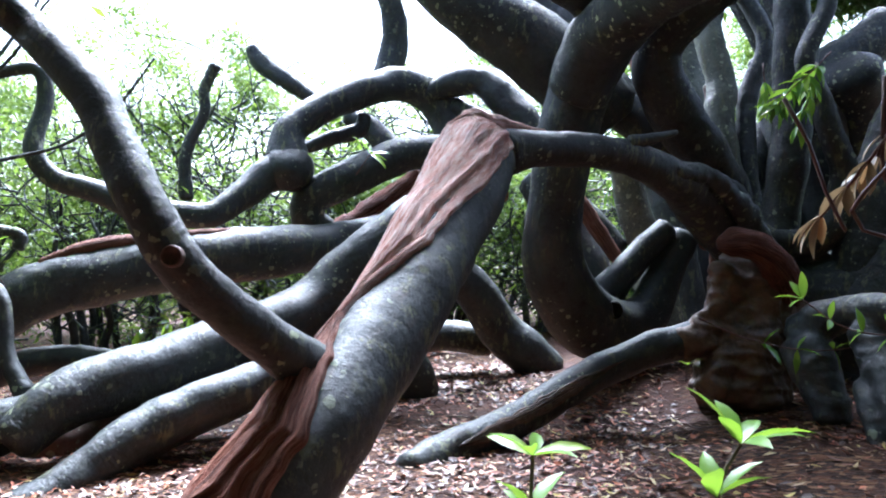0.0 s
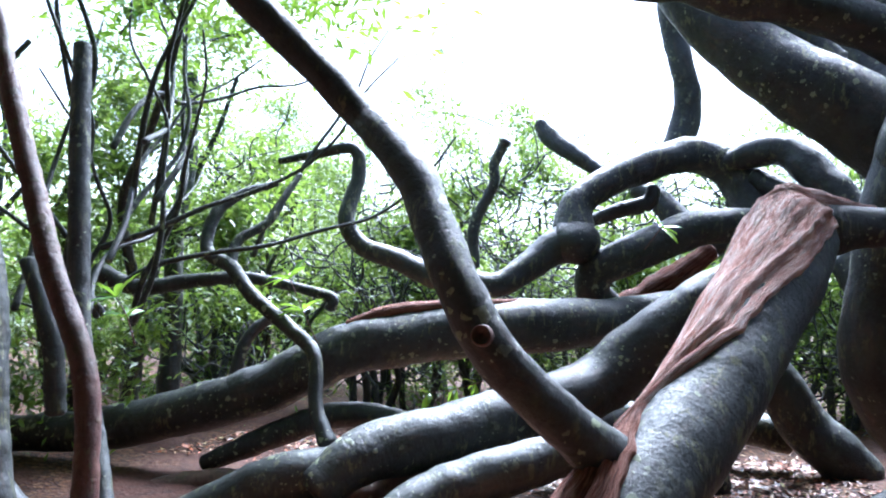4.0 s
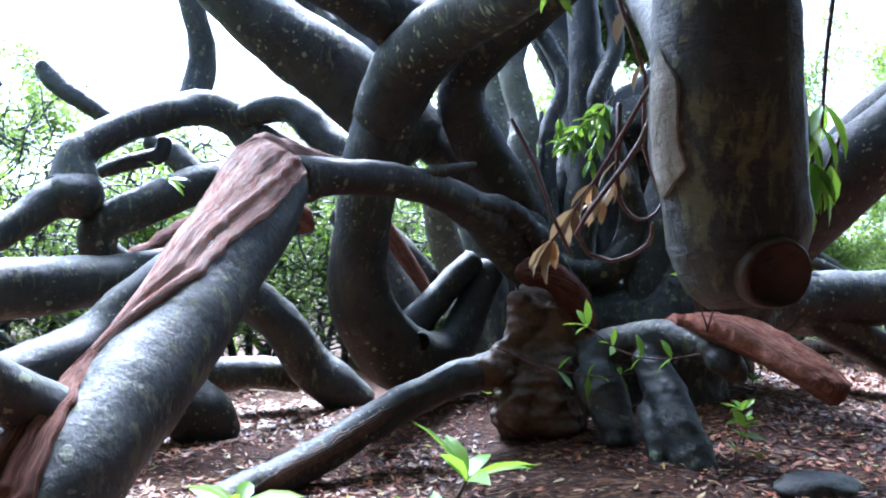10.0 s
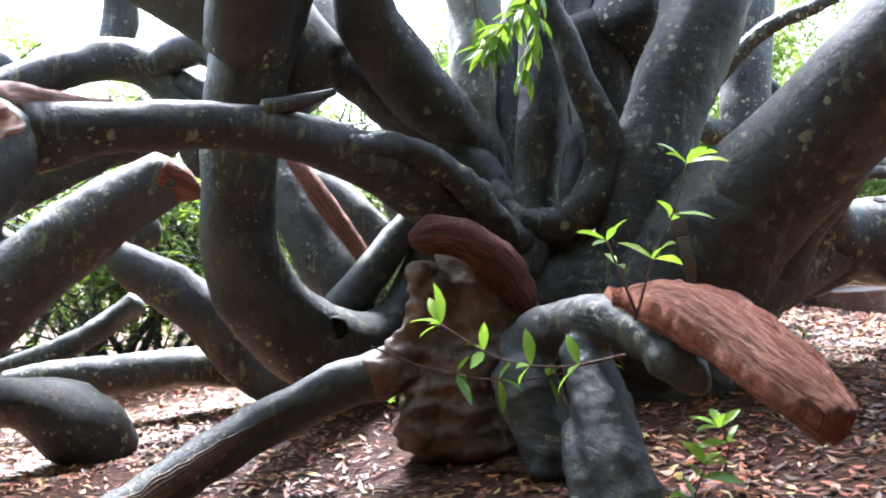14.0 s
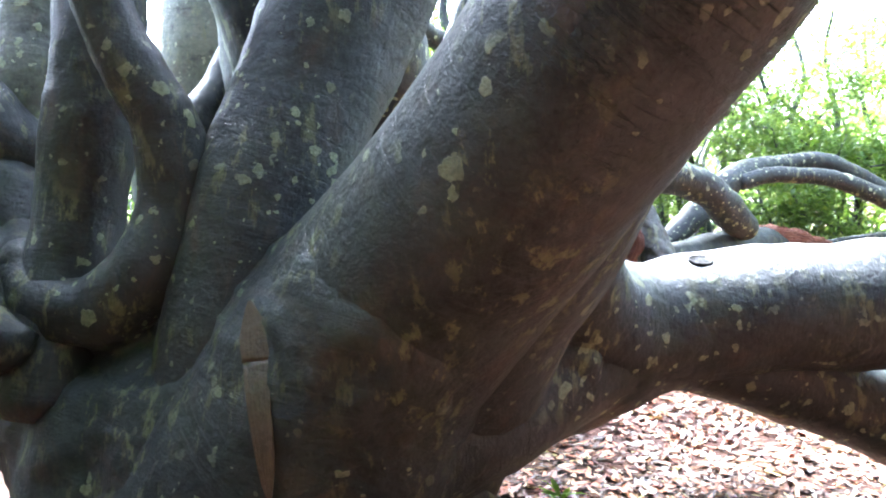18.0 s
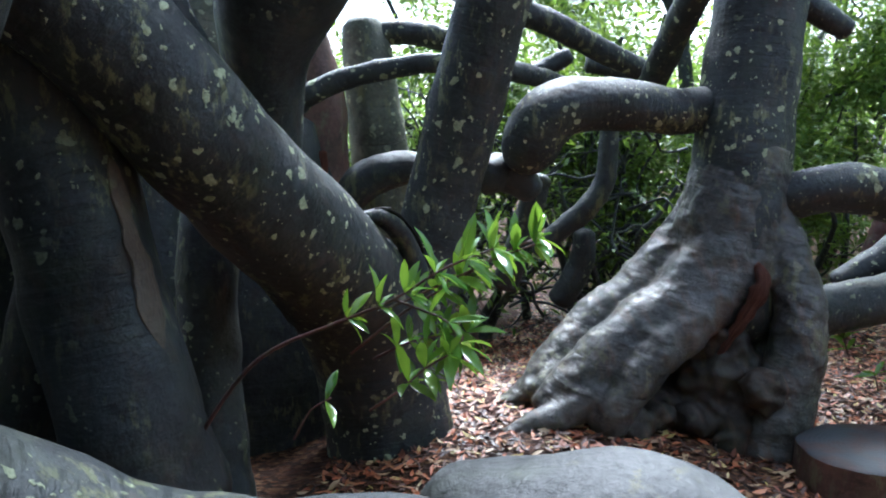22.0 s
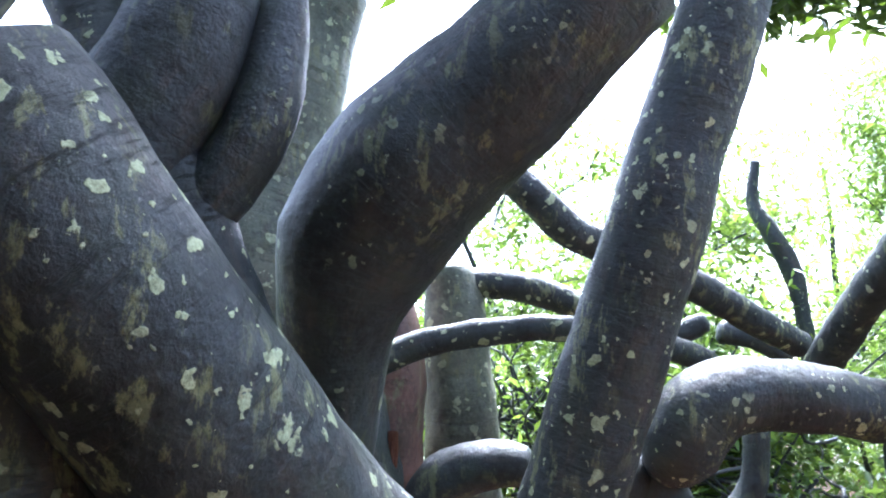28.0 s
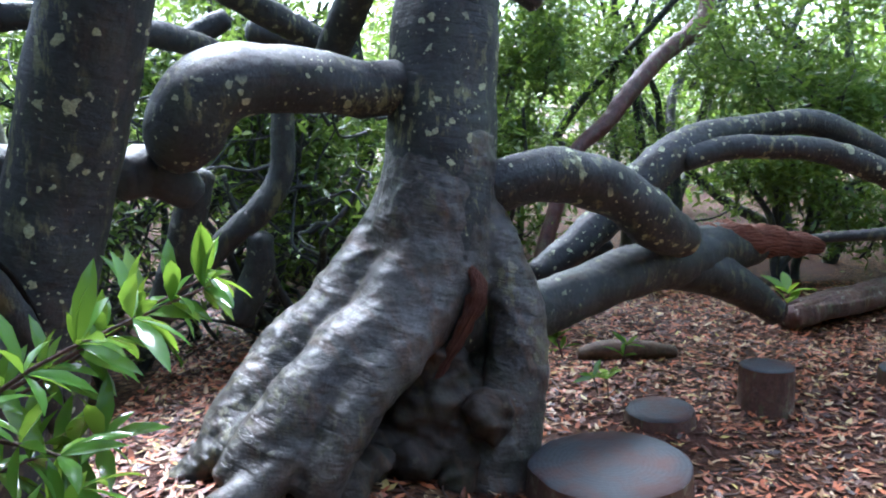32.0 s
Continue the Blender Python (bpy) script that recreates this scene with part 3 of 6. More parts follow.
limb(main, "stem_bend", bark, [(2.48, 6.43, 1.33, 0.137), (2.40, 6.44, 1.84, 0.118), (2.22, 6.35, 1.99, 0.162), (1.95, 6.27, 2.25, 0.204), (1.72, 6.18, 2.54, 0.207), (1.60, 6.09, 2.74, 0.191), (1.64, 5.99, 2.96, 0.178), (1.85, 5.68, 3.18, 0.167), (2.12, 5.27, 3.41, 0.152), (2.39, 4.86, 3.64, 0.132), (2.67, 4.45, 3.93, 0.111)])
limb(main, "hooped_trunk", bark, [(1.33, 5.60, 3.10, 0.224), (1.10, 5.75, 2.85, 0.255), (0.96, 5.85, 2.44, 0.238), (0.87, 5.90, 1.94, 0.218), (0.83, 5.95, 1.46, 0.216), (0.90, 6.05, 1.07, 0.246), (1.14, 6.25, 0.76, 0.277), (1.46, 6.45, 0.64, 0.262), (1.73, 6.60, 0.75, 0.206), (1.89, 6.70, 1.05, 0.161), (2.07, 6.80, 1.44, 0.148)])
limb(main, "overhead_limb", spotbark, [(0.95, 5.77, 2.45, 0.227), (1.05, 5.51, 2.76, 0.240), (1.20, 4.95, 2.89, 0.207), (1.29, 4.32, 2.84, 0.180), (1.30, 3.53, 2.66, 0.130), (1.21, 2.74, 2.48, 0.092), (1.05, 2.08, 2.26, 0.064), (0.95, 1.67, 2.01, 0.052), (0.90, 1.43, 1.80, 0.047), (0.87, 1.26, 1.62, 0.047), (0.87, 1.19, 1.48, 0.050), (0.88, 1.17, 1.35, 0.06)])
limb(main, "hanging_stem", bark, [(0.52, 1.47, 2.33, 0.116), (0.64, 1.27, 2.12, 0.106), (0.72, 1.12, 1.97, 0.098), (0.79, 1.07, 1.84, 0.094), (0.82, 1.07, 1.69, 0.094), (0.84, 1.09, 1.55, 0.101), (0.87, 1.13, 1.42, 0.103), (0.89, 1.14, 1.33, 0.102), (0.90, 1.14, 1.26, 0.078)])
limb(main, "upper_limb_long", bark, [(1.24, 5.80, 2.91, 0.168), (0.87, 5.52, 3.13, 0.155), (0.48, 5.36, 3.26, 0.150), (0.11, 5.21, 3.34, 0.141), (-0.21, 5.18, 3.37, 0.137), (-0.52, 5.04, 3.43, 0.131), (-0.85, 4.92, 3.41, 0.123), (-1.13, 4.87, 3.55, 0.113), (-1.41, 4.80, 3.74, 0.104), (-1.77, 4.72, 3.98, 0.094), (-2.21, 4.63, 4.27, 0.085)])
limb(main, "upper_stem_left", bark, [(1.41, 5.46, 3.11, 0.210), (1.15, 5.54, 3.15, 0.199), (0.83, 5.58, 3.30, 0.190), (0.50, 5.63, 3.44, 0.190), (0.27, 5.65, 3.77, 0.193), (0.15, 5.65, 4.20, 0.187), (0.07, 5.64, 4.68, 0.177), (-0.05, 5.59, 5.38, 0.158)])
limb(main, "upper_stem_mid", bark, [(1.38, 5.66, 3.16, 0.174), (1.10, 5.74, 3.39, 0.191), (0.80, 5.79, 3.75, 0.187), (0.58, 5.79, 4.16, 0.168), (0.41, 5.79, 4.59, 0.149), (0.25, 5.77, 5.12, 0.133)])
limb(main, "back_trunk", bark, [(1.26, 6.33, 2.37, 0.315), (0.98, 6.34, 2.68, 0.320), (0.65, 6.32, 2.92, 0.300), (0.16, 6.32, 3.23, 0.272), (-0.29, 6.32, 3.54, 0.219), (-0.63, 6.32, 3.89, 0.174), (-0.81, 6.35, 4.39, 0.148), (-0.89, 6.43, 4.98, 0.147), (-0.96, 6.45, 5.79, 0.131)])
limb(main, "back_stem", bark, [(0.51, 6.58, 3.33, 0.180), (0.14, 6.48, 3.67, 0.161), (-0.12, 6.41, 3.91, 0.146), (-0.28, 6.43, 4.20, 0.148), (-0.31, 6.43, 4.46, 0.149), (-0.19, 6.42, 4.79, 0.125), (-0.14, 6.42, 5.30, 0.114)])
limb(main, "upright_stem", bark, [(1.35, 6.07, 3.15, 0.186), (1.37, 6.07, 3.86, 0.186), (1.44, 6.05, 4.45, 0.166), (1.46, 6.07, 5.12, 0.151)])
limb(main, "light_branch", bark, [(1.46, 5.99, 4.03, 0.180), (1.74, 5.97, 4.23, 0.171), (1.95, 5.95, 4.42, 0.126), (2.24, 5.91, 4.47, 0.089), (2.53, 5.88, 4.46, 0.071), (2.72, 5.86, 4.65, 0.053)])
limb(main, "s_stem", bark, [(-0.72, 8.49, 3.05, 0.156), (-0.63, 8.52, 3.42, 0.152), (-0.64, 8.45, 3.73, 0.133), (-0.76, 8.36, 4.12, 0.126), (-0.87, 8.30, 4.59, 0.133), (-0.86, 8.27, 4.99, 0.147)])
limb(main, "right_trunk", bark, [(3.14, 5.89, 0.71, 0.541), (3.35, 5.76, 1.01, 0.478), (3.53, 5.64, 1.29, 0.401), (3.70, 5.47, 1.53, 0.349), (3.87, 5.25, 1.77, 0.318), (4.03, 4.99, 2.02, 0.288), (4.18, 4.85, 2.21, 0.272), (4.35, 4.67, 2.42, 0.244), (4.54, 4.55, 2.66, 0.216), (4.81, 4.45, 2.96, 0.191), (5.16, 4.40, 3.31, 0.171)])
limb(main, "inner_trunk", bark, [(3.05, 5.76, 1.09, 0.197), (3.13, 5.78, 1.41, 0.216), (3.24, 5.84, 1.76, 0.232), (3.42, 5.90, 2.17, 0.244), (3.60, 5.96, 2.56, 0.253), (3.88, 6.08, 3.19, 0.252), (4.21, 6.25, 3.89, 0.235), (4.58, 6.37, 4.74, 0.212)])
limb(main, "curled_limb", bark, [(2.35, 6.19, 1.69, 0.060), (2.40, 6.08, 1.57, 0.093), (2.53, 5.92, 1.43, 0.107), (2.71, 5.85, 1.41, 0.115), (2.87, 5.80, 1.53, 0.123), (2.96, 5.81, 1.73, 0.121), (2.94, 5.77, 1.98, 0.102), (2.83, 5.74, 2.21, 0.089), (2.75, 5.76, 2.45, 0.084), (2.63, 5.78, 2.79, 0.077), (2.83, 5.90, 3.29, 0.069), (2.73, 6.04, 3.93, 0.061)])
limb(main, "upright_lichened", palebark, [(2.51, 6.31, 1.20, 0.170), (2.43, 6.49, 1.69, 0.176), (2.33, 6.51, 1.95, 0.165), (2.28, 6.53, 2.22, 0.147), (2.28, 6.59, 2.49, 0.131), (2.32, 6.65, 2.74, 0.127), (2.24, 6.84, 3.38, 0.122), (2.54, 7.07, 4.14, 0.118), (2.27, 7.34, 5.21, 0.102)])
limb(main, "left_black_stem", bark, [(2.65, 6.23, 0.98, 0.112), (2.57, 6.31, 1.42, 0.099), (2.52, 6.44, 1.77, 0.087), (2.52, 6.56, 2.22, 0.083), (2.56, 6.69, 2.69, 0.082), (2.73, 6.80, 3.22, 0.078), (2.47, 7.06, 4.01, 0.075), (2.71, 7.31, 5.04, 0.068)])
limb(main, "back_black_stem", bark, [(2.80, 6.76, 0.70, 0.176), (2.98, 6.89, 1.40, 0.147), (3.13, 7.01, 1.96, 0.184), (3.11, 7.14, 2.48, 0.205), (3.06, 7.27, 2.98, 0.209), (3.20, 7.40, 3.58, 0.196), (2.81, 7.67, 4.48, 0.185), (2.99, 7.92, 5.67, 0.162)])
limb(main, "back_grey_stem", bark, [(2.65, 6.68, 0.78, 0.172), (2.65, 6.90, 1.24, 0.157), (2.66, 7.03, 1.70, 0.150), (2.77, 7.14, 2.04, 0.154), (2.91, 7.24, 2.29, 0.122), (3.06, 7.35, 2.66, 0.107), (3.41, 7.46, 3.18, 0.102), (3.29, 7.62, 4.03, 0.093)])
limb(main, "left_leaning_stem", bark, [(2.29, 6.40, 1.80, 0.129), (2.09, 6.42, 1.99, 0.169), (1.83, 6.50, 2.21, 0.180), (1.52, 6.64, 2.50, 0.193), (1.25, 6.77, 2.83, 0.198), (1.00, 6.91, 3.24, 0.187), (0.64, 7.17, 3.84, 0.180), (0.15, 7.45, 4.76, 0.162)])
limb(main, "red_stem", redwood, [(2.31, 6.73, 1.38, 0.094), (2.21, 6.81, 1.82, 0.095), (2.08, 6.89, 2.27, 0.096), (1.91, 7.02, 2.58, 0.091), (1.78, 7.15, 2.91, 0.090), (1.66, 7.28, 3.35, 0.085), (1.53, 7.53, 4.06, 0.082), (1.42, 7.79, 5.02, 0.074), (1.31, 8.06, 6.15, 0.069), (1.17, 8.45, 7.75, 0.061)])
limb(main, "lit_limb", bark, [(3.75, 5.95, 1.00, 0.270), (4.20, 5.97, 1.16, 0.250), (4.71, 6.02, 1.27, 0.235), (5.30, 5.95, 1.30, 0.235), (6.00, 5.85, 1.27, 0.230), (7.00, 5.60, 1.20, 0.210), (8.20, 5.20, 1.10, 0.190)])
limb(main, "under_limb", bark, [(3.52, 5.63, 1.03, 0.311), (3.90, 5.76, 1.09, 0.25), (4.30, 5.89, 1.18, 0.18), (4.72, 6.01, 1.14, 0.15), (5.22, 6.12, 0.97, 0.17), (5.86, 6.17, 0.71, 0.19), (6.68, 6.20, 0.41, 0.20), (7.69, 6.22, 0.10, 0.20)])
limb(main, "stump_root", bark, [(1.79, 5.21, 0.76, 0.111), (1.61, 5.18, 0.70, 0.120), (1.44, 5.16, 0.66, 0.115), (1.19, 5.13, 0.55, 0.114), (0.92, 5.03, 0.43, 0.114), (0.64, 4.90, 0.28, 0.112), (0.40, 4.79, 0.16, 0.114), (0.10, 4.63, 0.06, 0.119), (-0.13, 4.37, -0.01, 0.115)])
limb(main, "cross_limb", bark, [(-0.29, 7.08, 1.34, 0.099), (-0.14, 7.07, 1.21, 0.154), (0.10, 7.11, 1.05, 0.181), (0.34, 7.14, 0.84, 0.187), (0.57, 7.22, 0.51, 0.204), (0.85, 7.20, 0.30, 0.204), (1.04, 7.19, 0.14, 0.177)])
limb(main, "far_stick", bark, [(-1.53, 7.74, 0.41, 0.061), (-1.19, 7.72, 0.50, 0.085), (-0.76, 7.70, 0.65, 0.094), (-0.36, 7.78, 0.91, 0.096)])
limb(main, "low_log", bark, [(-1.30, 7.52, 0.35, 0.101), (-0.88, 7.50, 0.38, 0.133), (-0.43, 7.48, 0.38, 0.151), (0.08, 7.45, 0.42, 0.151), (0.49, 7.43, 0.39, 0.137)])
limb(main, "blob_root", bark, [(-1.51, 6.23, 0.20, 0.109), (-1.20, 6.32, 0.33, 0.137), (-0.87, 6.40, 0.41, 0.147), (-0.55, 6.43, 0.37, 0.191), (-0.31, 6.47, 0.20, 0.250), (-0.14, 6.50, -0.02, 0.194)])
limb(main, "inner_grey", bark, [(0.83, 7.33, 1.93, 0.158), (1.01, 7.21, 1.65, 0.204), (1.20, 7.10, 1.29, 0.227), (1.37, 6.98, 0.98, 0.193), (1.43, 6.88, 0.78, 0.168)])
limb(main, "inner_grey_two", bark, [(1.11, 7.71, 1.81, 0.168), (1.39, 7.59, 1.61, 0.142), (1.67, 7.47, 1.31, 0.130)])
limb(main, "inner_diag", bark, [(1.91, 6.66, 1.51, 0.102), (1.72, 6.67, 1.31, 0.118), (1.53, 6.68, 1.08, 0.134), (1.35, 6.78, 0.81, 0.186)])
limb(main, "red_strip", redwood, [(1.00, 7.02, 2.02, 0.056), (1.17, 6.91, 1.75, 0.072), (1.37, 6.84, 1.45, 0.071), (1.53, 6.78, 1.22, 0.054)])
limb(main, "lean_lichened", spotbark, [(3.86, 8.32, 0.24, 0.344), (3.77, 8.37, 0.84, 0.340), (3.74, 8.17, 1.39, 0.318), (3.73, 7.75, 1.75, 0.287), (3.72, 7.36, 2.01, 0.252), (3.66, 7.01, 2.32, 0.242), (3.59, 6.84, 2.52, 0.242), (3.49, 6.71, 2.70, 0.255), (3.34, 6.58, 2.89, 0.278)])
limb(main, "black_trunk", bark, [(3.48, 6.87, 0.92, 0.289), (3.45, 6.84, 1.29, 0.258), (3.41, 6.83, 1.48, 0.246), (3.36, 6.83, 1.68, 0.241), (3.31, 6.82, 2.00, 0.240), (3.25, 6.81, 2.28, 0.244), (3.19, 6.80, 2.55, 0.250), (3.12, 6.78, 2.81, 0.241)])
limb(main, "narrow_black", bark, [(3.17, 7.78, 2.05, 0.116), (3.19, 7.71, 1.70, 0.137), (3.22, 7.63, 1.33, 0.143), (3.28, 7.54, 0.82, 0.158), (3.33, 7.47, 0.40, 0.179)])
limb(main, "grey_trunk", palebark, [(1.63, 7.29, 2.17, 0.120), (1.71, 7.36, 2.00, 0.144), (1.80, 7.40, 1.68, 0.158), (1.94, 7.40, 1.32, 0.160), (2.03, 7.36, 0.93, 0.185), (2.10, 7.28, 0.45, 0.235)])
limb(main, "thin_trunk", redbark, [(2.29, 6.91, 2.80, 0.051), (2.35, 6.85, 2.44, 0.051), (2.32, 6.82, 2.14, 0.048), (2.31, 6.80, 1.84, 0.047), (2.35, 6.81, 1.57, 0.058), (2.42, 6.87, 1.36, 0.078), (2.51, 6.94, 1.15, 0.110)])
limb(main, "dark_branch", peelbark, [(1.80, 7.04, 2.66, 0.095), (1.99, 7.10, 2.43, 0.101), (2.15, 7.16, 2.26, 0.095), (2.32, 7.24, 2.14, 0.095)])
limb(main, "black_fork", bark, [(3.42, 8.05, 2.11, 0.087), (3.43, 7.99, 2.38, 0.142), (3.44, 7.93, 2.62, 0.199), (3.51, 7.89, 2.85, 0.263), (3.68, 7.86, 3.06, 0.285), (3.91, 7.85, 3.26, 0.261), (4.15, 7.83, 3.46, 0.239), (4.40, 7.82, 3.69, 0.217)])
limb(main, "knob_limb", spotbark, [(3.27, 7.49, 2.53, 0.184), (3.27, 7.42, 2.71, 0.148), (3.19, 7.36, 2.94, 0.137), (3.08, 7.34, 3.15, 0.132), (2.91, 7.34, 3.41, 0.129), (2.69, 7.35, 3.77, 0.125)])
limb(main, "back_lichened", palebark, [(2.41, 8.77, 0.97, 0.343), (2.53, 8.65, 2.00, 0.302), (2.58, 8.62, 2.86, 0.284), (2.58, 8.71, 3.33, 0.267), (2.61, 8.80, 3.83, 0.261), (2.68, 8.89, 4.38, 0.255)])
limb(lean, "leaning_trunk", spotbark, [(3.76, 8.63, 0.69, 0.259), (3.88, 8.58, 1.28, 0.221), (3.97, 8.58, 1.63, 0.202), (4.06, 8.60, 1.94, 0.196), (4.18, 8.59, 2.30, 0.190), (4.29, 8.58, 2.65, 0.187), (4.40, 8.56, 3.00, 0.181), (4.49, 8.56, 3.32, 0.176), (4.59, 8.55, 3.62, 0.171), (4.72, 8.53, 4.02, 0.161)])
limb(lean, "peeling_trunk", peelbark, [(2.98, 9.26, 2.97, 0.072), (2.99, 9.27, 2.71, 0.138), (2.99, 9.28, 2.37, 0.178), (2.97, 9.30, 1.94, 0.186), (2.97, 9.31, 1.51, 0.194)])
limb(lean, "white_lichen_trunk", palebark, [(3.17, 9.60, 3.00, 0.133), (3.20, 9.61, 2.83, 0.160), (3.22, 9.63, 2.53, 0.185), (3.25, 9.65, 2.13, 0.201), (3.27, 9.67, 1.69, 0.204), (3.29, 9.68, 1.29, 0.208)])
limb(lean, "bent_limb", spotbark, [(3.16, 9.60, 2.93, 0.086), (3.35, 9.69, 2.94, 0.087), (3.57, 9.73, 2.92, 0.084), (3.77, 9.82, 2.85, 0.079), (3.95, 9.91, 2.73, 0.073)])
limb(lean, "crossing_limb", spotbark, [(2.98, 8.73, 2.22, 0.074), (3.04, 8.75, 2.37, 0.072), (3.18, 8.80, 2.50, 0.068), (3.38, 8.89, 2.59, 0.064), (3.66, 8.94, 2.64, 0.061), (3.93, 8.99, 2.66, 0.058), (4.18, 9.14, 2.63, 0.060), (4.38, 9.39, 2.59, 0.061), (4.52, 9.62, 2.54, 0.058)])
limb(lean, "curved_root", bark, [(3.29, 9.01, 1.70, 0.078), (3.32, 9.01, 1.88, 0.110), (3.45, 9.03, 2.00, 0.120), (3.62, 9.06, 2.05, 0.110), (3.77, 9.09, 2.05, 0.091)])
limb(lean, "low_bulge", bark, [(4.16, 9.06, 2.00, 0.102), (4.24, 9.18, 2.02, 0.118), (4.34, 9.20, 1.97, 0.105), (4.42, 9.22, 1.89, 0.078)])
limb(lean, "diagonal_branch", spotbark, [(3.45, 8.87, 3.52, 0.076), (3.59, 9.00, 3.44, 0.081), (3.78, 9.09, 3.29, 0.085), (3.94, 9.23, 3.13, 0.084), (4.16, 9.48, 3.04, 0.083), (4.45, 9.69, 2.92, 0.083), (4.75, 9.96, 2.75, 0.078), (4.95, 10.20, 2.65, 0.072)])
limb(treeb, "trunk", spotbark, [(6.20, 10.22, 5.49, 0.218), (6.05, 10.11, 4.84, 0.232), (5.91, 9.99, 4.25, 0.242), (5.81, 9.88, 3.71, 0.252), (5.72, 9.80, 3.23, 0.261), (5.65, 9.72, 2.78, 0.270), (5.61, 9.64, 2.36, 0.275), (5.57, 9.57, 1.94, 0.287), (5.54, 9.50, 1.66, 0.302), (5.52, 9.48, 1.49, 0.318), (5.51, 9.47, 1.32, 0.325), (5.50, 9.45, 1.09, 0.327)])
limb(treeb, "arch_limb", spotbark, [(5.72, 9.53, 1.79, 0.115), (5.89, 9.52, 1.85, 0.132), (6.10, 9.56, 1.89, 0.141), (6.35, 9.63, 1.85, 0.144), (6.60, 9.73, 1.73, 0.150), (6.83, 9.88, 1.56, 0.152), (7.07, 10.09, 1.43, 0.130)])
limb(treeb, "low_limb", bark, [(5.85, 9.35, 1.18, 0.156), (6.09, 9.53, 1.19, 0.146), (6.42, 9.81, 1.21, 0.150), (6.78, 10.09, 1.24, 0.160), (7.17, 10.35, 1.24, 0.178), (7.56, 10.62, 1.24, 0.177), (7.89, 10.79, 1.21, 0.140)])
limb(treeb, "broken_end", redwood, [(7.46, 10.59, 1.31, 0.114), (7.84, 10.70, 1.27, 0.118), (8.22, 10.86, 1.20, 0.094), (8.51, 10.97, 1.14, 0.054)])
limb(treeb, "dropping_root", bark, [(7.13, 10.35, 1.22, 0.163), (7.48, 10.45, 1.09, 0.146), (7.75, 10.50, 0.94, 0.114), (7.96, 10.55, 0.78, 0.089)])
limb(treeb, "knee_branch", spotbark, [(5.42, 9.60, 2.35, 0.142), (5.19, 9.47, 2.35, 0.137), (4.98, 9.36, 2.39, 0.146), (4.77, 9.25, 2.40, 0.155), (4.60, 9.15, 2.38, 0.171), (4.48, 9.11, 2.28, 0.184), (4.42, 9.11, 2.16, 0.165), (4.37, 9.13, 2.07, 0.113)])
limb(treeb, "crossing_branch", spotbark, [(5.04, 10.02, 2.54, 0.091), (5.17, 9.78, 2.77, 0.094), (5.34, 9.40, 3.05, 0.093), (5.49, 9.16, 3.25, 0.089), (5.66, 8.99, 3.37, 0.081), (5.90, 8.83, 3.45, 0.076), (6.15, 8.77, 3.56, 0.069)])
limb(treeb, "stub_branch", bark, [(5.89, 9.86, 2.98, 0.081), (6.04, 9.89, 2.88, 0.076), (6.16, 9.92, 2.79, 0.064)])
limb(treeb, "far_arch_upper", spotbark, [(6.24, 10.33, 1.18, 0.093), (6.56, 10.44, 1.38, 0.113), (6.90, 10.56, 1.64, 0.133), (7.21, 10.67, 1.86, 0.140), (7.52, 10.77, 1.98, 0.119), (7.92, 10.84, 2.04, 0.090), (8.33, 10.91, 2.06, 0.092), (8.70, 10.95, 1.93, 0.102), (9.12, 10.96, 1.69, 0.103), (9.60, 10.96, 1.38, 0.097)])
limb(treeb, "far_arch_lower", spotbark, [(7.30, 10.61, 1.86, 0.086), (7.62, 10.64, 1.92, 0.083), (7.95, 10.66, 1.91, 0.080), (8.32, 10.67, 1.87, 0.085), (8.69, 10.66, 1.73, 0.093), (9.14, 10.62, 1.52, 0.094)])
limb(treeb, "fallen_pole", bark, [(6.26, 10.61, 1.06, 0.049), (6.53, 10.61, 1.18, 0.045), (6.80, 10.61, 1.31, 0.042)])
limb(treeb, "thin_pole", bark, [(8.30, 11.15, 1.16, 0.032), (8.56, 10.93, 1.22, 0.039), (8.84, 10.71, 1.27, 0.044), (9.14, 10.39, 1.36, 0.045)])
limb(treeb, "far_snag", redbark, [(6.55, 11.94, 0.66, 0.072), (6.74, 12.03, 1.22, 0.067), (6.96, 12.12, 1.80, 0.062), (7.29, 12.24, 2.07, 0.073), (7.54, 12.36, 2.33, 0.081), (7.90, 12.59, 2.63, 0.081), (8.29, 12.80, 2.87, 0.084), (8.46, 12.93, 3.10, 0.069), (8.47, 13.10, 3.48, 0.059), (8.62, 13.27, 3.92, 0.044)])
limb(back, "bent_stem", bark, [(4.21, 10.32, 1.36, 0.068), (4.38, 10.34, 1.53, 0.078), (4.56, 10.37, 1.68, 0.085), (4.69, 10.39, 1.87, 0.078), (4.72, 10.39, 2.11, 0.072), (4.73, 10.38, 2.38, 0.065)])
limb(back, "short_stem", bark, [(4.06, 9.89, 1.19, 0.094), (4.17, 9.90, 1.48, 0.094), (4.26, 9.90, 1.76, 0.091), (4.32, 9.91, 1.94, 0.078)])
limb(back, "pale_log", bark, [(4.30, 10.76, 0.90, 0.111), (4.46, 10.78, 1.20, 0.104), (4.49, 10.77, 1.45, 0.085)])
limb(back, "lit_stub", bark, [(4.26, 10.17, 2.66, 0.067), (4.39, 10.20, 2.73, 0.067), (4.47, 10.21, 2.77, 0.057)])
limb(back, "lit_branch", bark, [(4.54, 10.63, 2.74, 0.073), (4.72, 10.67, 2.70, 0.065), (4.91, 10.71, 2.60, 0.065)])
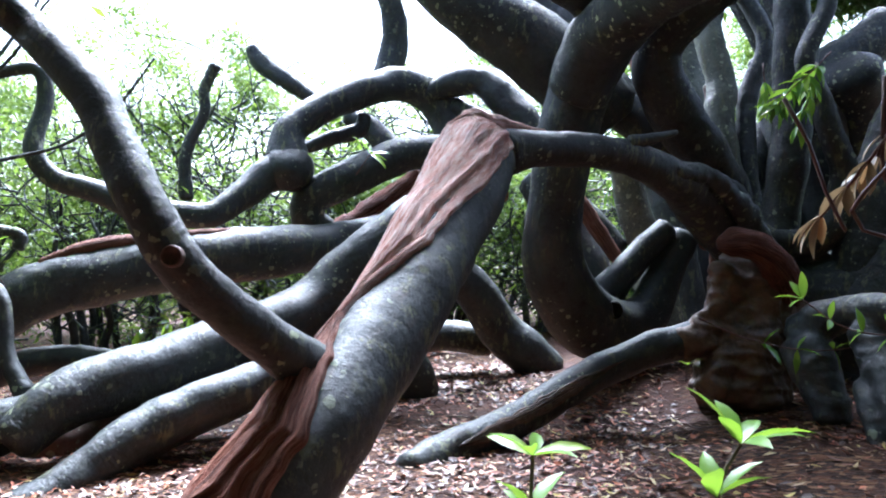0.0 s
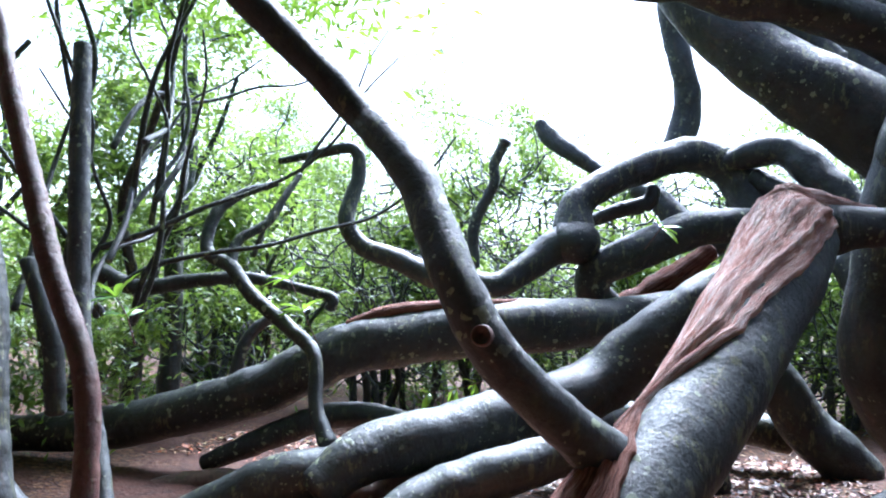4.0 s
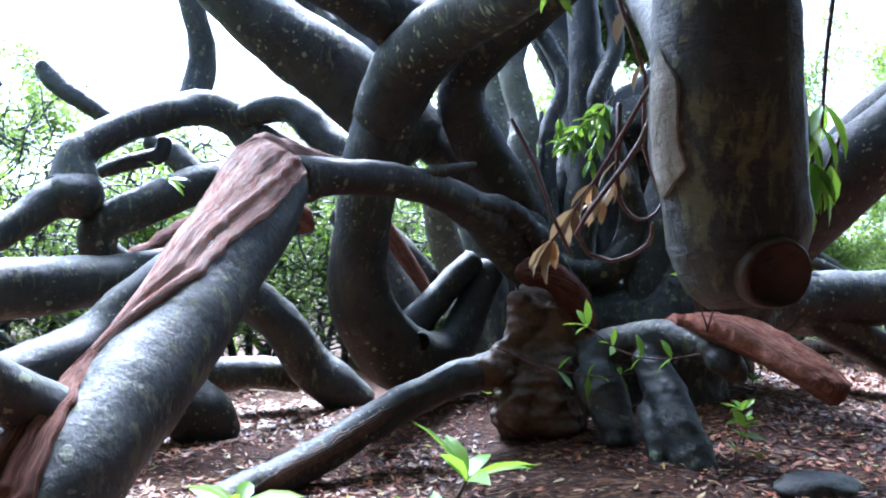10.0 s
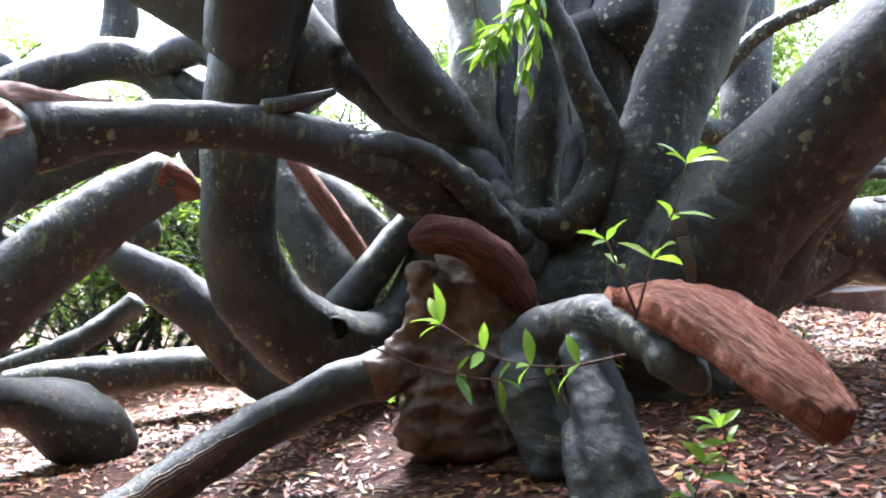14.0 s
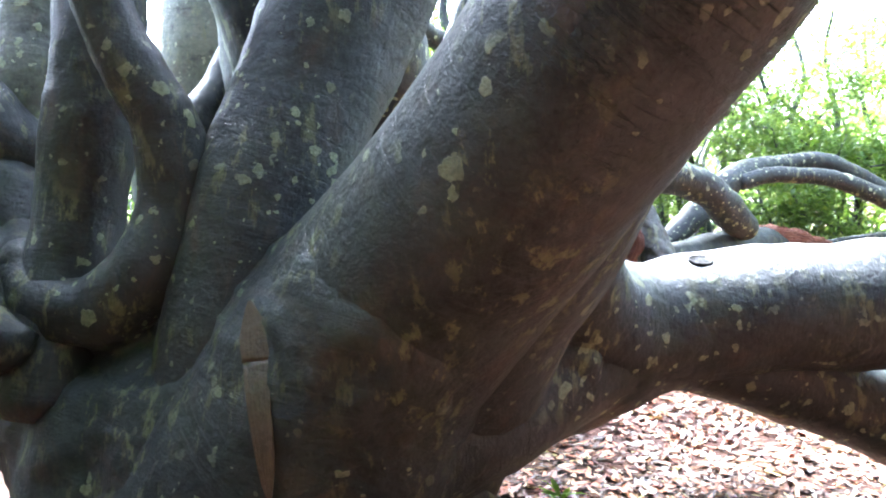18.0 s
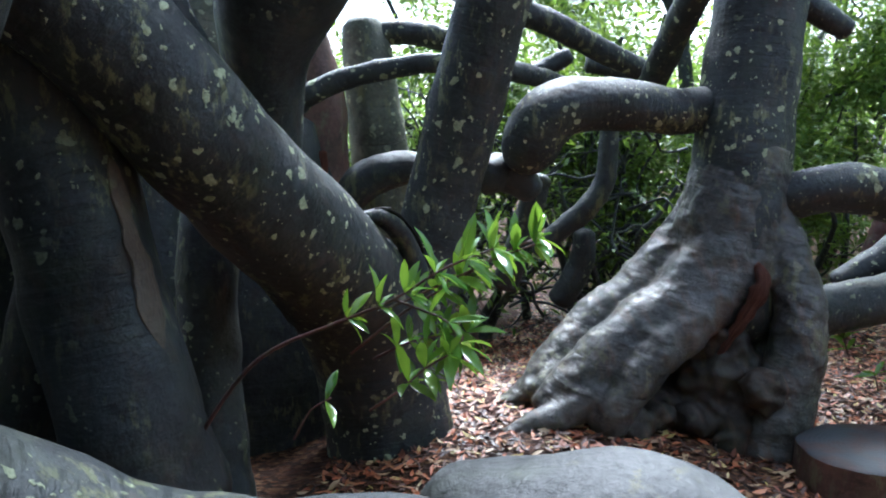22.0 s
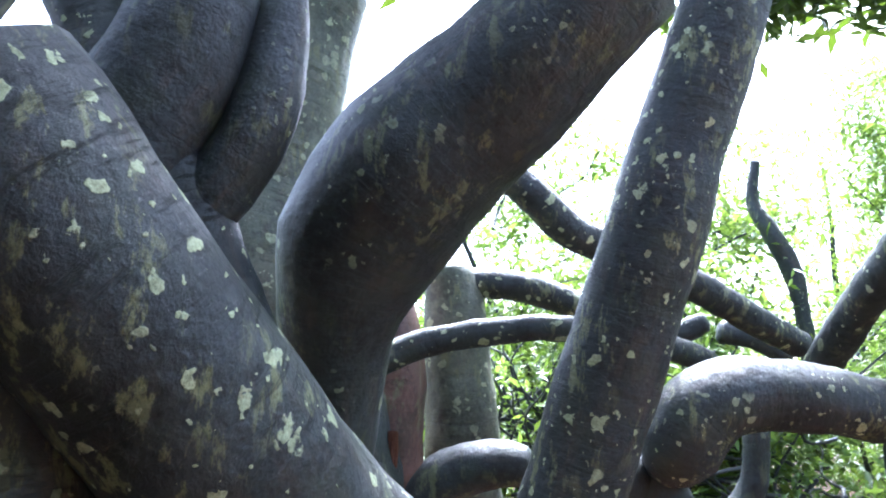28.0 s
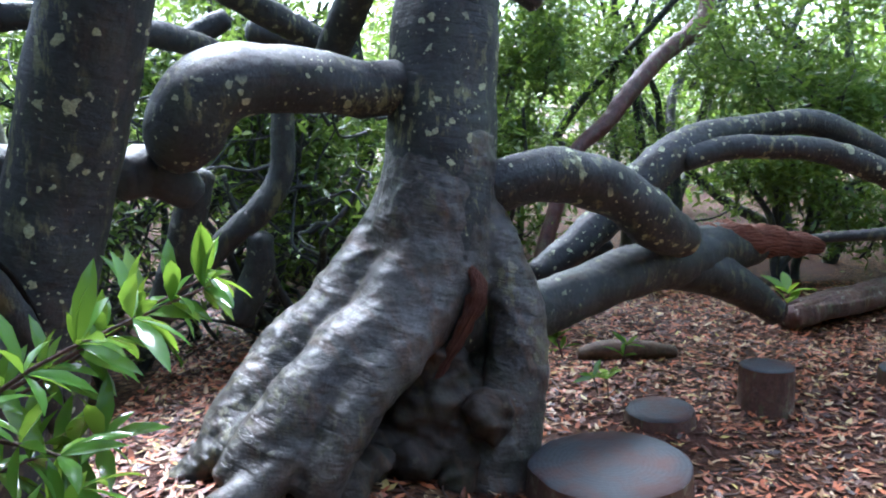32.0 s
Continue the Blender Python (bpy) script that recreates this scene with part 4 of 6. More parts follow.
limb(back, "far_stem", bark, [(5.21, 13.34, 1.72, 0.093), (5.18, 13.31, 2.49, 0.082), (5.12, 13.28, 3.08, 0.071), (5.04, 13.25, 3.46, 0.093), (4.88, 13.20, 3.79, 0.082), (4.74, 13.27, 4.08, 0.061), (4.77, 13.36, 4.49, 0.045)])
limb(left, "wet_stem", bark, [(-2.39, 2.22, -0.04, 0.074), (-2.47, 2.21, 0.25, 0.072), (-2.63, 2.24, 0.68, 0.071), (-2.76, 2.28, 1.14, 0.068), (-2.92, 2.30, 1.53, 0.062), (-3.07, 2.32, 1.91, 0.059), (-3.31, 2.37, 2.35, 0.053)])
limb(left, "red_stem", redbark, [(-2.05, 2.04, 0.06, 0.053), (-2.01, 2.08, 0.36, 0.045), (-2.05, 2.12, 0.66, 0.042), (-2.13, 2.14, 0.96, 0.042), (-2.31, 2.14, 1.26, 0.041), (-2.47, 2.16, 1.55, 0.040), (-2.64, 2.17, 1.89, 0.037), (-2.80, 2.19, 2.23, 0.033)])
limb(left, "lichened_stem", bark, [(-2.54, 2.90, -0.27, 0.052), (-2.65, 2.94, 0.08, 0.048), (-2.85, 3.05, 0.41, 0.047), (-3.16, 3.18, 0.88, 0.058), (-3.33, 3.26, 1.41, 0.057), (-3.49, 3.34, 1.96, 0.055), (-3.65, 3.43, 2.53, 0.050)])
limb(left, "ground_limb", bark, [(-3.46, 2.39, 0.77, 0.099), (-3.22, 2.48, 0.56, 0.111), (-3.04, 2.53, 0.37, 0.123), (-2.87, 2.59, 0.18, 0.136), (-2.66, 2.61, 0.04, 0.134), (-2.39, 2.66, -0.03, 0.096), (-2.06, 2.79, -0.06, 0.048)])
limb(left, "ground_log", bark, [(-4.11, 2.93, -0.03, 0.137), (-3.78, 3.07, -0.03, 0.146), (-3.46, 3.19, -0.04, 0.122), (-3.15, 3.32, -0.07, 0.076)])
limb(left, "red_root", redwood, [(-2.74, 1.94, 0.20, 0.060), (-2.42, 2.01, 0.17, 0.049), (-2.02, 2.07, 0.17, 0.049), (-1.69, 2.15, 0.22, 0.061), (-1.41, 2.21, 0.25, 0.064), (-1.16, 2.31, 0.23, 0.054), (-0.90, 2.41, 0.20, 0.045)])
limb(left, "climbing_branch", bark, [(-2.67, 5.05, 0.20, 0.069), (-2.83, 5.11, 0.43, 0.054), (-2.94, 5.20, 0.79, 0.055), (-3.18, 5.23, 0.96, 0.056), (-3.53, 5.21, 1.18, 0.057), (-3.77, 5.24, 1.39, 0.058), (-4.02, 5.26, 1.50, 0.054), (-4.06, 5.37, 1.80, 0.050), (-3.95, 5.54, 2.00, 0.042), (-3.75, 5.74, 2.13, 0.028)])
limb(left, "second_branch", bark, [(-3.77, 5.24, 1.39, 0.044), (-3.80, 5.35, 1.60, 0.041), (-3.66, 5.53, 1.78, 0.037), (-3.62, 5.68, 2.02, 0.033), (-3.58, 5.82, 2.23, 0.021)])
limb(left, "horizontal_branch", bark, [(-5.07, 5.24, 1.25, 0.081), (-4.68, 5.28, 1.15, 0.071), (-4.23, 5.37, 1.24, 0.060), (-3.75, 5.46, 1.31, 0.050), (-3.32, 5.63, 1.26, 0.041), (-3.11, 5.71, 1.21, 0.050), (-3.11, 5.70, 1.12, 0.046)])
limb(left, "far_upright", bark, [(-5.28, 6.58, 0.03, 0.116), (-5.35, 6.61, 0.84, 0.099), (-5.52, 6.72, 1.66, 0.088), (-5.57, 6.87, 2.50, 0.077), (-5.76, 6.98, 3.47, 0.066)])
limb(left, "far_upright_two", bark, [(-4.50, 3.64, -0.03, 0.109), (-4.57, 3.67, 0.66, 0.102), (-4.60, 3.70, 1.27, 0.091)])
limb(left, "arched_twig", bark, [(-4.13, 5.98, 0.21, 0.056), (-4.11, 6.01, 0.62, 0.056), (-4.01, 6.07, 0.88, 0.051), (-3.75, 6.20, 1.09, 0.041)])
limb(left, "dark_fork", bark, [(-4.13, 4.04, 0.33, 0.068), (-4.21, 4.03, 0.74, 0.064), (-4.34, 4.01, 1.04, 0.057), (-4.47, 3.98, 1.29, 0.049)])
limb(back, "snag", bark, [(-1.57, 9.20, 2.93, 0.073), (-1.91, 9.20, 3.14, 0.107), (-2.25, 9.30, 3.38, 0.122), (-2.39, 9.30, 3.55, 0.081)])
limb(back, "snag_two", bark, [(-2.86, 8.60, 1.69, 0.081), (-2.88, 8.60, 2.19, 0.069), (-2.70, 8.60, 2.64, 0.062), (-2.71, 8.60, 2.89, 0.062), (-2.60, 8.60, 3.16, 0.069)])
# near-black strand laid on the fork to paint the shade of its crack
limb(main, "fork_crack_shade", hole_dark, [(3.92, 8.02, 1.91, 0.012), (3.97, 8.07, 1.90, 0.018), (4.03, 8.15, 1.81, 0.022), (4.07, 8.23, 1.65, 0.023), (4.09, 8.29, 1.44, 0.019), (4.10, 8.34, 1.26, 0.013)])
limb(main, "under_stem", bark, [(2.50, 5.92, 1.11, 0.178), (2.59, 6.02, 1.65, 0.145), (2.64, 6.03, 1.94, 0.152), (2.68, 6.08, 2.31, 0.147), (2.69, 6.13, 2.72, 0.148), (2.67, 6.14, 3.17, 0.141), (2.66, 6.25, 3.89, 0.132)])
limb(long, "loop_knob", bark, [(-1.54, 6.98, 1.89, 0.174), (-1.40, 7.03, 1.91, 0.208), (-1.29, 7.10, 1.95, 0.149)])
limb(lean, "dead_strip", redwood, [(3.11, 9.08, 2.16, 0.027), (3.11, 9.06, 2.00, 0.035), (3.09, 9.07, 1.84, 0.030)])
limb(treeb, "bark_flap", rotwood, [(5.66, 9.20, 1.50, 0.022), (5.70, 9.13, 1.44, 0.040), (5.67, 9.10, 1.34, 0.048), (5.62, 9.09, 1.24, 0.040), (5.56, 9.07, 1.14, 0.028), (5.50, 9.06, 1.04, 0.018), (5.46, 9.06, 0.96, 0.008)])
limb(treeb, "red_heart", rotwood, [(5.64, 9.35, 1.34, 0.084), (5.53, 9.30, 1.20, 0.094), (5.41, 9.27, 1.09, 0.061)])
limb(main, "red_cap", rotwood, [(1.82, 5.13, 1.36, 0.051), (1.89, 5.12, 1.37, 0.090), (1.99, 5.12, 1.37, 0.100), (2.12, 5.13, 1.32, 0.110), (2.24, 5.18, 1.21, 0.118), (2.34, 5.26, 1.05, 0.107), (2.39, 5.34, 0.91, 0.068)])
stems = []
stems.append([(5.60, 9.66, 1.93, 0.259), (5.59, 9.64, 1.64, 0.290), (5.61, 9.61, 1.28, 0.311), (5.65, 9.57, 0.88, 0.295), (5.66, 9.46, 0.51, 0.293), (5.64, 9.39, 0.23, 0.292)])
stems.append([(5.47, 9.62, 2.03, 0.116), (5.41, 9.59, 1.80, 0.162), (5.26, 9.52, 1.53, 0.178), (5.05, 9.41, 1.29, 0.180), (4.82, 9.28, 1.09, 0.180), (4.64, 9.13, 0.92, 0.163), (4.50, 8.98, 0.79, 0.116), (4.33, 8.90, 0.72, 0.054)])
stems.append([(5.60, 9.61, 2.05, 0.173), (5.59, 9.53, 1.80, 0.229), (5.50, 9.38, 1.51, 0.251), (5.31, 9.21, 1.28, 0.220), (5.07, 9.05, 1.10, 0.201), (4.87, 8.91, 0.94, 0.186), (4.71, 8.80, 0.83, 0.140), (4.55, 8.72, 0.75, 0.075)])
stems.append([(5.63, 9.36, 1.57, 0.122), (5.52, 9.21, 1.35, 0.135), (5.35, 9.07, 1.20, 0.135), (5.18, 8.92, 1.06, 0.135), (5.06, 8.80, 0.92, 0.121), (4.98, 8.72, 0.80, 0.109), (4.92, 8.67, 0.67, 0.099)])
stems.append([(5.74, 9.58, 2.02, 0.086), (5.77, 9.51, 1.77, 0.109), (5.85, 9.36, 1.47, 0.123), (5.90, 9.23, 1.18, 0.143), (5.85, 9.14, 0.90, 0.158), (5.78, 9.07, 0.65, 0.173), (5.75, 9.02, 0.47, 0.172)])
stems.append([(5.02, 9.27, 0.88, 0.221), (4.93, 9.13, 0.66, 0.242), (4.89, 9.05, 0.42, 0.239)])
stems.append([(4.66, 8.91, 0.86, 0.089), (4.47, 8.89, 0.77, 0.070), (4.25, 8.88, 0.65, 0.050)])
stems.append([(4.86, 8.76, 0.84, 0.100), (4.64, 8.60, 0.73, 0.082), (4.40, 8.46, 0.64, 0.055)])
stems.append([(5.59, 9.60, 2.12, 0.270), (5.57, 9.57, 1.94, 0.286), (5.54, 9.50, 1.66, 0.312), (5.52, 9.48, 1.38, 0.335)])
blend(treeb, "root_flare", rootbark, stems, 0.016, 12, 0.015, "smooth wrinkled wet grey root flare")
stems = []
stems.append([(5.07, 9.05, 0.71, 0.131), (5.28, 9.14, 0.63, 0.163), (5.52, 9.17, 0.60, 0.176), (5.74, 9.11, 0.61, 0.164)])
stems.append([(5.75, 9.00, 0.93, 0.078), (5.71, 8.97, 0.85, 0.094), (5.74, 8.95, 0.76, 0.078)])
stems.append([(5.17, 8.92, 0.71, 0.102), (5.11, 8.86, 0.64, 0.090)])
stems.append([(5.35, 9.00, 0.69, 0.089), (5.36, 8.93, 0.60, 0.088)])
stems.append([(5.29, 9.34, 0.87, 0.156), (5.25, 9.26, 0.63, 0.185), (5.27, 9.18, 0.40, 0.194)])
stems.append([(5.47, 9.30, 1.30, 0.12), (5.48, 9.25, 1.00, 0.20), (5.46, 9.18, 0.60, 0.25)])
stems.append([(5.62, 9.20, 0.95, 0.10), (5.60, 9.08, 0.70, 0.12), (5.55, 9.00, 0.50, 0.12)])
stems.append([(5.06, 8.80, 0.72, 0.09), (5.03, 8.74, 0.62, 0.08)])
blend(treeb, "root_foot", footbark, stems, 0.018, 4, 0.05, "dark brown knobbly foot under the flare")
stems = []
stems.append([(3.70, 5.45, 1.53, 0.326), (3.53, 5.64, 1.29, 0.401), (3.35, 5.79, 1.01, 0.482), (3.24, 5.88, 0.71, 0.541), (3.27, 5.91, 0.33, 0.562)])
stems.append([(3.27, 5.86, 1.78, 0.164), (3.19, 5.83, 1.48, 0.218), (3.11, 5.81, 1.13, 0.213)])
stems.append([(2.30, 6.22, 1.16, 0.207), (2.57, 6.14, 0.97, 0.327), (2.92, 6.02, 0.95, 0.424), (3.27, 5.89, 0.91, 0.451)])
stems.append([(3.48, 5.79, 1.08, 0.351), (3.85, 5.82, 1.16, 0.299), (4.20, 5.85, 1.24, 0.206)])
stems.append([(3.61, 5.72, 0.89, 0.210), (3.78, 5.70, 0.76, 0.136), (3.93, 5.67, 0.69, 0.074)])
stems.append([(2.40, 6.08, 1.57, 0.093), (2.53, 5.92, 1.43, 0.107), (2.71, 5.85, 1.41, 0.115), (2.87, 5.80, 1.53, 0.116), (2.94, 5.80, 1.69, 0.091)])
stems.append([(2.09, 6.42, 1.99, 0.149), (2.26, 6.30, 1.77, 0.145), (2.38, 6.19, 1.60, 0.109)])
stems.append([(2.33, 6.51, 1.95, 0.156), (2.39, 6.44, 1.68, 0.154), (2.49, 6.22, 1.43, 0.152)])
stems.append([(2.68, 5.89, 1.18, 0.152), (2.68, 5.93, 0.92, 0.258), (2.65, 5.96, 0.60, 0.314)])
blend(main, "trunk_foot", bark, stems, 0.026, 10, 0.02, "massive dark trunk foot where the stems meet")
stems = []
stems.append([(2.18, 5.42, 1.26, 0.214), (2.12, 5.37, 1.02, 0.232), (2.07, 5.32, 0.79, 0.263), (2.04, 5.27, 0.59, 0.284), (2.04, 5.27, 0.36, 0.317)])
stems.append([(1.85, 5.21, 1.20, 0.065), (1.87, 5.20, 1.04, 0.078), (1.81, 5.19, 0.86, 0.098), (1.71, 5.17, 0.73, 0.117), (1.60, 5.17, 0.70, 0.10)])
stems.append([(2.27, 5.35, 1.05, 0.136), (2.34, 5.28, 0.82, 0.142), (2.32, 5.23, 0.62, 0.133), (2.23, 5.20, 0.46, 0.119)])
stems.append([(1.93, 5.14, 0.68, 0.110), (1.85, 5.09, 0.53, 0.109), (1.77, 5.08, 0.41, 0.095)])
stems.append([(2.13, 5.16, 0.67, 0.098), (2.08, 5.08, 0.52, 0.109), (2.01, 5.07, 0.40, 0.096)])
stems.append([(1.85, 5.20, 1.10, 0.085), (1.98, 5.27, 1.05, 0.15), (2.12, 5.36, 1.0, 0.2)])
stems.append([(1.85, 5.19, 0.85, 0.11), (1.98, 5.25, 0.78, 0.17), (2.1, 5.3, 0.7, 0.2)])
blend(main, "rotten_stump", stumpwood, stems, 0.016, 3, 0.042, "rotting brown stump foot")
stems = []
stems.append([(2.33, 5.00, 0.80, 0.150), (2.43, 4.86, 0.93, 0.115), (2.53, 4.68, 1.00, 0.10), (2.62, 4.45, 1.00, 0.095), (2.69, 4.24, 0.96, 0.085), (2.75, 4.10, 0.90, 0.07)])
stems.append([(2.52, 4.60, 0.88, 0.10), (2.53, 4.46, 0.72, 0.115), (2.545, 4.30, 0.55, 0.122), (2.56, 4.16, 0.38, 0.115), (2.58, 4.05, 0.22, 0.10), (2.59, 3.98, 0.05, 0.085)])
stems.append([(2.46, 4.46, 0.58, 0.073), (2.41, 4.30, 0.40, 0.045), (2.40, 4.19, 0.24, 0.039), (2.35, 4.12, 0.08, 0.038), (2.32, 4.09, -0.03, 0.038)])
stems.append([(2.30, 4.90, 0.74, 0.15), (2.33, 4.78, 0.56, 0.14), (2.37, 4.70, 0.43, 0.115), (2.39, 4.66, 0.32, 0.10)])
stems.append([(2.70, 4.14, 0.91, 0.088), (2.77, 4.07, 0.85, 0.076), (2.81, 4.05, 0.79, 0.040)])
blend(main, "split_root", bark, stems, 0.018, 6, 0.015, "arched grey root split at its foot")
limb(main, "fork_ring", bark, [(3.86, 7.97, 1.88, 0.028), (3.94, 8.05, 1.87, 0.044), (4.00, 8.14, 1.78, 0.053), (4.04, 8.21, 1.63, 0.056), (4.07, 8.26, 1.44, 0.051), (4.07, 8.34, 1.19, 0.040)])
limb(main, "inner_dark_trunk", bark, [(2.61, 9.05, 2.25, 0.457), (2.72, 9.00, 1.75, 0.488), (2.79, 8.91, 1.21, 0.518), (2.82, 8.89, 0.57, 0.593), (2.84, 8.86, -0.09, 0.671)])
limb(main, "trunk_ridge", bark, [(3.62, 5.85, 0.95, 0.36), (3.86, 5.62, 1.42, 0.31), (4.03, 5.36, 1.78, 0.28), (4.17, 5.10, 2.12, 0.25), (4.30, 4.90, 2.42, 0.22), (4.52, 4.68, 2.75, 0.18)])
limb(main, "limb_collar", bark, [(4.08, 5.50, 1.72, 0.16), (4.12, 5.68, 1.52, 0.20), (4.22, 5.85, 1.34, 0.23), (4.45, 5.97, 1.26, 0.235), (4.75, 6.02, 1.27, 0.20)])
limb(main, "shadow_stem", bark, [(2.24, 8.48, 2.40, 0.212), (2.38, 8.31, 1.85, 0.207), (2.51, 8.19, 1.04, 0.221), (2.60, 8.04, 0.23, 0.262)])

# ---- foliage ----


def leaf_shape(length, width):
    """A folded, slightly drooping leaf that points along +x."""
    spine_pts = [(0.0, 0.0), (0.22, 0.03), (0.5, 0.035), (0.78, 0.0), (1.0, -0.07)]
    half = [0.02, 0.34, 0.5, 0.32, 0.0]
    verts, faces = [], []
    for (s, z), h in zip(spine_pts, half):
        verts += [(s * length, 0, z * length), (s * length, h * width, z * length + h * width * 0.28), (s * length, -h * width, z * length + h * width * 0.28)]
    for k in range(4):
        a = k * 3
        faces += [(a, a + 3, a + 4, a + 1), (a, a + 2, a + 5, a + 3)]
    return verts, faces


def leaf_mesh(name, length, width, material):
    verts, faces = leaf_shape(length, width)
    me = bpy.data.meshes.new(name)
    me.from_pydata(verts, [], faces)
    me.polygons.foreach_set("use_smooth", [True] * len(me.polygons))
    me.materials.append(material)
    return me


fresh_leaf = leaf_mesh("leaf", 0.135, 0.034, leaf_green)
young_leaf = leaf_mesh("leaf", 0.125, 0.042, leaf_young)
dry_leaf = leaf_mesh("leaf", 0.11, 0.04, leaf_dry)


def twig(name, pts, label, whorls, per=5, size=1.0, spread=65, leaf=None, seed=1, thick=0.006, category="twig", droop=0.0):
    """A thin stem along pts with whorls of leaves at the given shares of its length."""
    rng = random.Random(seed)
    base = pts[0]
    top = thing(name, base, label, category)
    rad = [thick * (1 - 0.6 * k / (len(pts) - 1)) for k in range(len(pts))]
    verts, faces, uvs = tube([(*p, r) for p, r in zip(pts, rad)], 6, 0.05)
    mesh_object("stem", verts, faces, redbark, top, uvs=uvs)
    path = spine([(*p, r) for p, r in zip(pts, rad)], 0.02)
    tang, su, uu = carried_frames(path)
    for w in whorls:
        k = min(len(path) - 1, int(w * (len(path) - 1)))
        n = per if w > 0.92 else max(2, per - 2)
        turn = rng.uniform(0, 6.28)
        for j in range(n):
            a = turn + j * 2 * math.pi / n + rng.uniform(-0.3, 0.3)
            tilt = radians(spread + rng.uniform(-18, 18))
            out = su[k] * math.cos(a) + uu[k] * math.sin(a)
            way = Vector(tang[k] * math.cos(tilt) + out * math.sin(tilt) - np.array((0, 0, droop)))
            m = way.to_track_quat("X", "Z").to_matrix().to_4x4() @ Matrix.Rotation(rng.uniform(-0.6, 0.6), 4, "X")
            ob = new("leaf", leaf or fresh_leaf)
            ob.parent = top
            s = size * rng.uniform(0.65, 1.15)
            ob.matrix_basis = Matrix.Translation(path[k, :3] - np.array(base)) @ m @ Matrix.Scale(s, 4)
    return top


def leaf_cloud(name, centres, spreads, counts, size, material, parent, label="", seed=3, flat=0.6):
    rng = np.random.default_rng(seed)
    shape, faces = leaf_shape(1.0, 0.3)
    shape = np.array(shape)[[0, 4, 5, 7, 8, 12]]
    quad = np.array([(0, 2, 4, 1)])
    parts = []
    for c, s, n in zip(centres, spreads, counts):
        parts.append(np.array(c) + rng.normal(0, 1, (n, 3)) * np.array(s) * 0.55)
    places = np.concatenate(parts)
    n = len(places)
    ax = rng.normal(0, 1, (n, 3))
    ax[:, 2] = ax[:, 2] * flat - 0.25
    ax /= np.linalg.norm(ax, axis=1)[:, None]
    up = rng.normal(0, 0.5, (n, 3)) + (0, 0, 1)
    sd = np.cross(up, ax)
    sd /= np.linalg.norm(sd, axis=1)[:, None] + 1e-9
    up = np.cross(ax, sd)
    ln = size * rng.uniform(0.6, 1.25, n)[:, None]
    wd = 0.30
    p0, p3 = places, places + ax * ln
    mid = places + ax * ln * 0.5
    a, b = mid + sd * ln * wd * 0.5 + up * ln * 0.06, mid - sd * ln * wd * 0.5 + up * ln * 0.06
    verts = np.stack([p0, a, p3, b], 1).reshape(-1, 3)
    base = np.arange(n)[:, None] * 4
    tri = np.concatenate([base + (0, 1, 2), base + (0, 2, 3)], 1).reshape(-1, 3)
    me = bpy.data.meshes.new(name)
    me.vertices.add(len(verts))
    me.vertices.foreach_set("co", verts.astype(np.float32).ravel())
    me.loops.add(tri.size)
    me.loops.foreach_set("vertex_index", tri.astype(np.int32).ravel())
    me.polygons.add(len(tri))
    me.polygons.foreach_set("loop_start", np.arange(0, tri.size, 3, dtype=np.int32))
    me.update(calc_edges=True)
    me.validate()
    me.materials.append(material)
    ob = new(name, me)
    if parent is not None:
        ob.parent = parent
        ob.matrix_parent_inverse = Matrix.Translation(-parent.location)
    return tagged(ob, label, kind="stuff")


def wander(rng, start, way, length, r0, steps=7, wild=0.35, rise=0.05):
    p, d, pts = np.array(start, float), np.array(way, float), []
    d /= np.linalg.norm(d)
    for k in range(steps):
        pts.append((*p, r0 * (1 - 0.8 * k / steps)))
        d = d + rng.normal(0, wild, 3) + (0, 0, rise)
        d /= np.linalg.norm(d)
        p = p + d * length / steps
    return pts


def joined_tubes(name, all_pts, material, parent, sides=6, label=""):
    verts, faces, uvs = [], [], []
    for pts in all_pts:
        v, f, u = tube(pts, sides, 0.05)
        o = len(verts)
        verts += v
        uvs += u
        faces += [tuple(i + o for i in q) for q in f]
    ob = mesh_object(name, verts, faces, material, parent, label, uvs)
    return tagged(ob, kind="stuff")


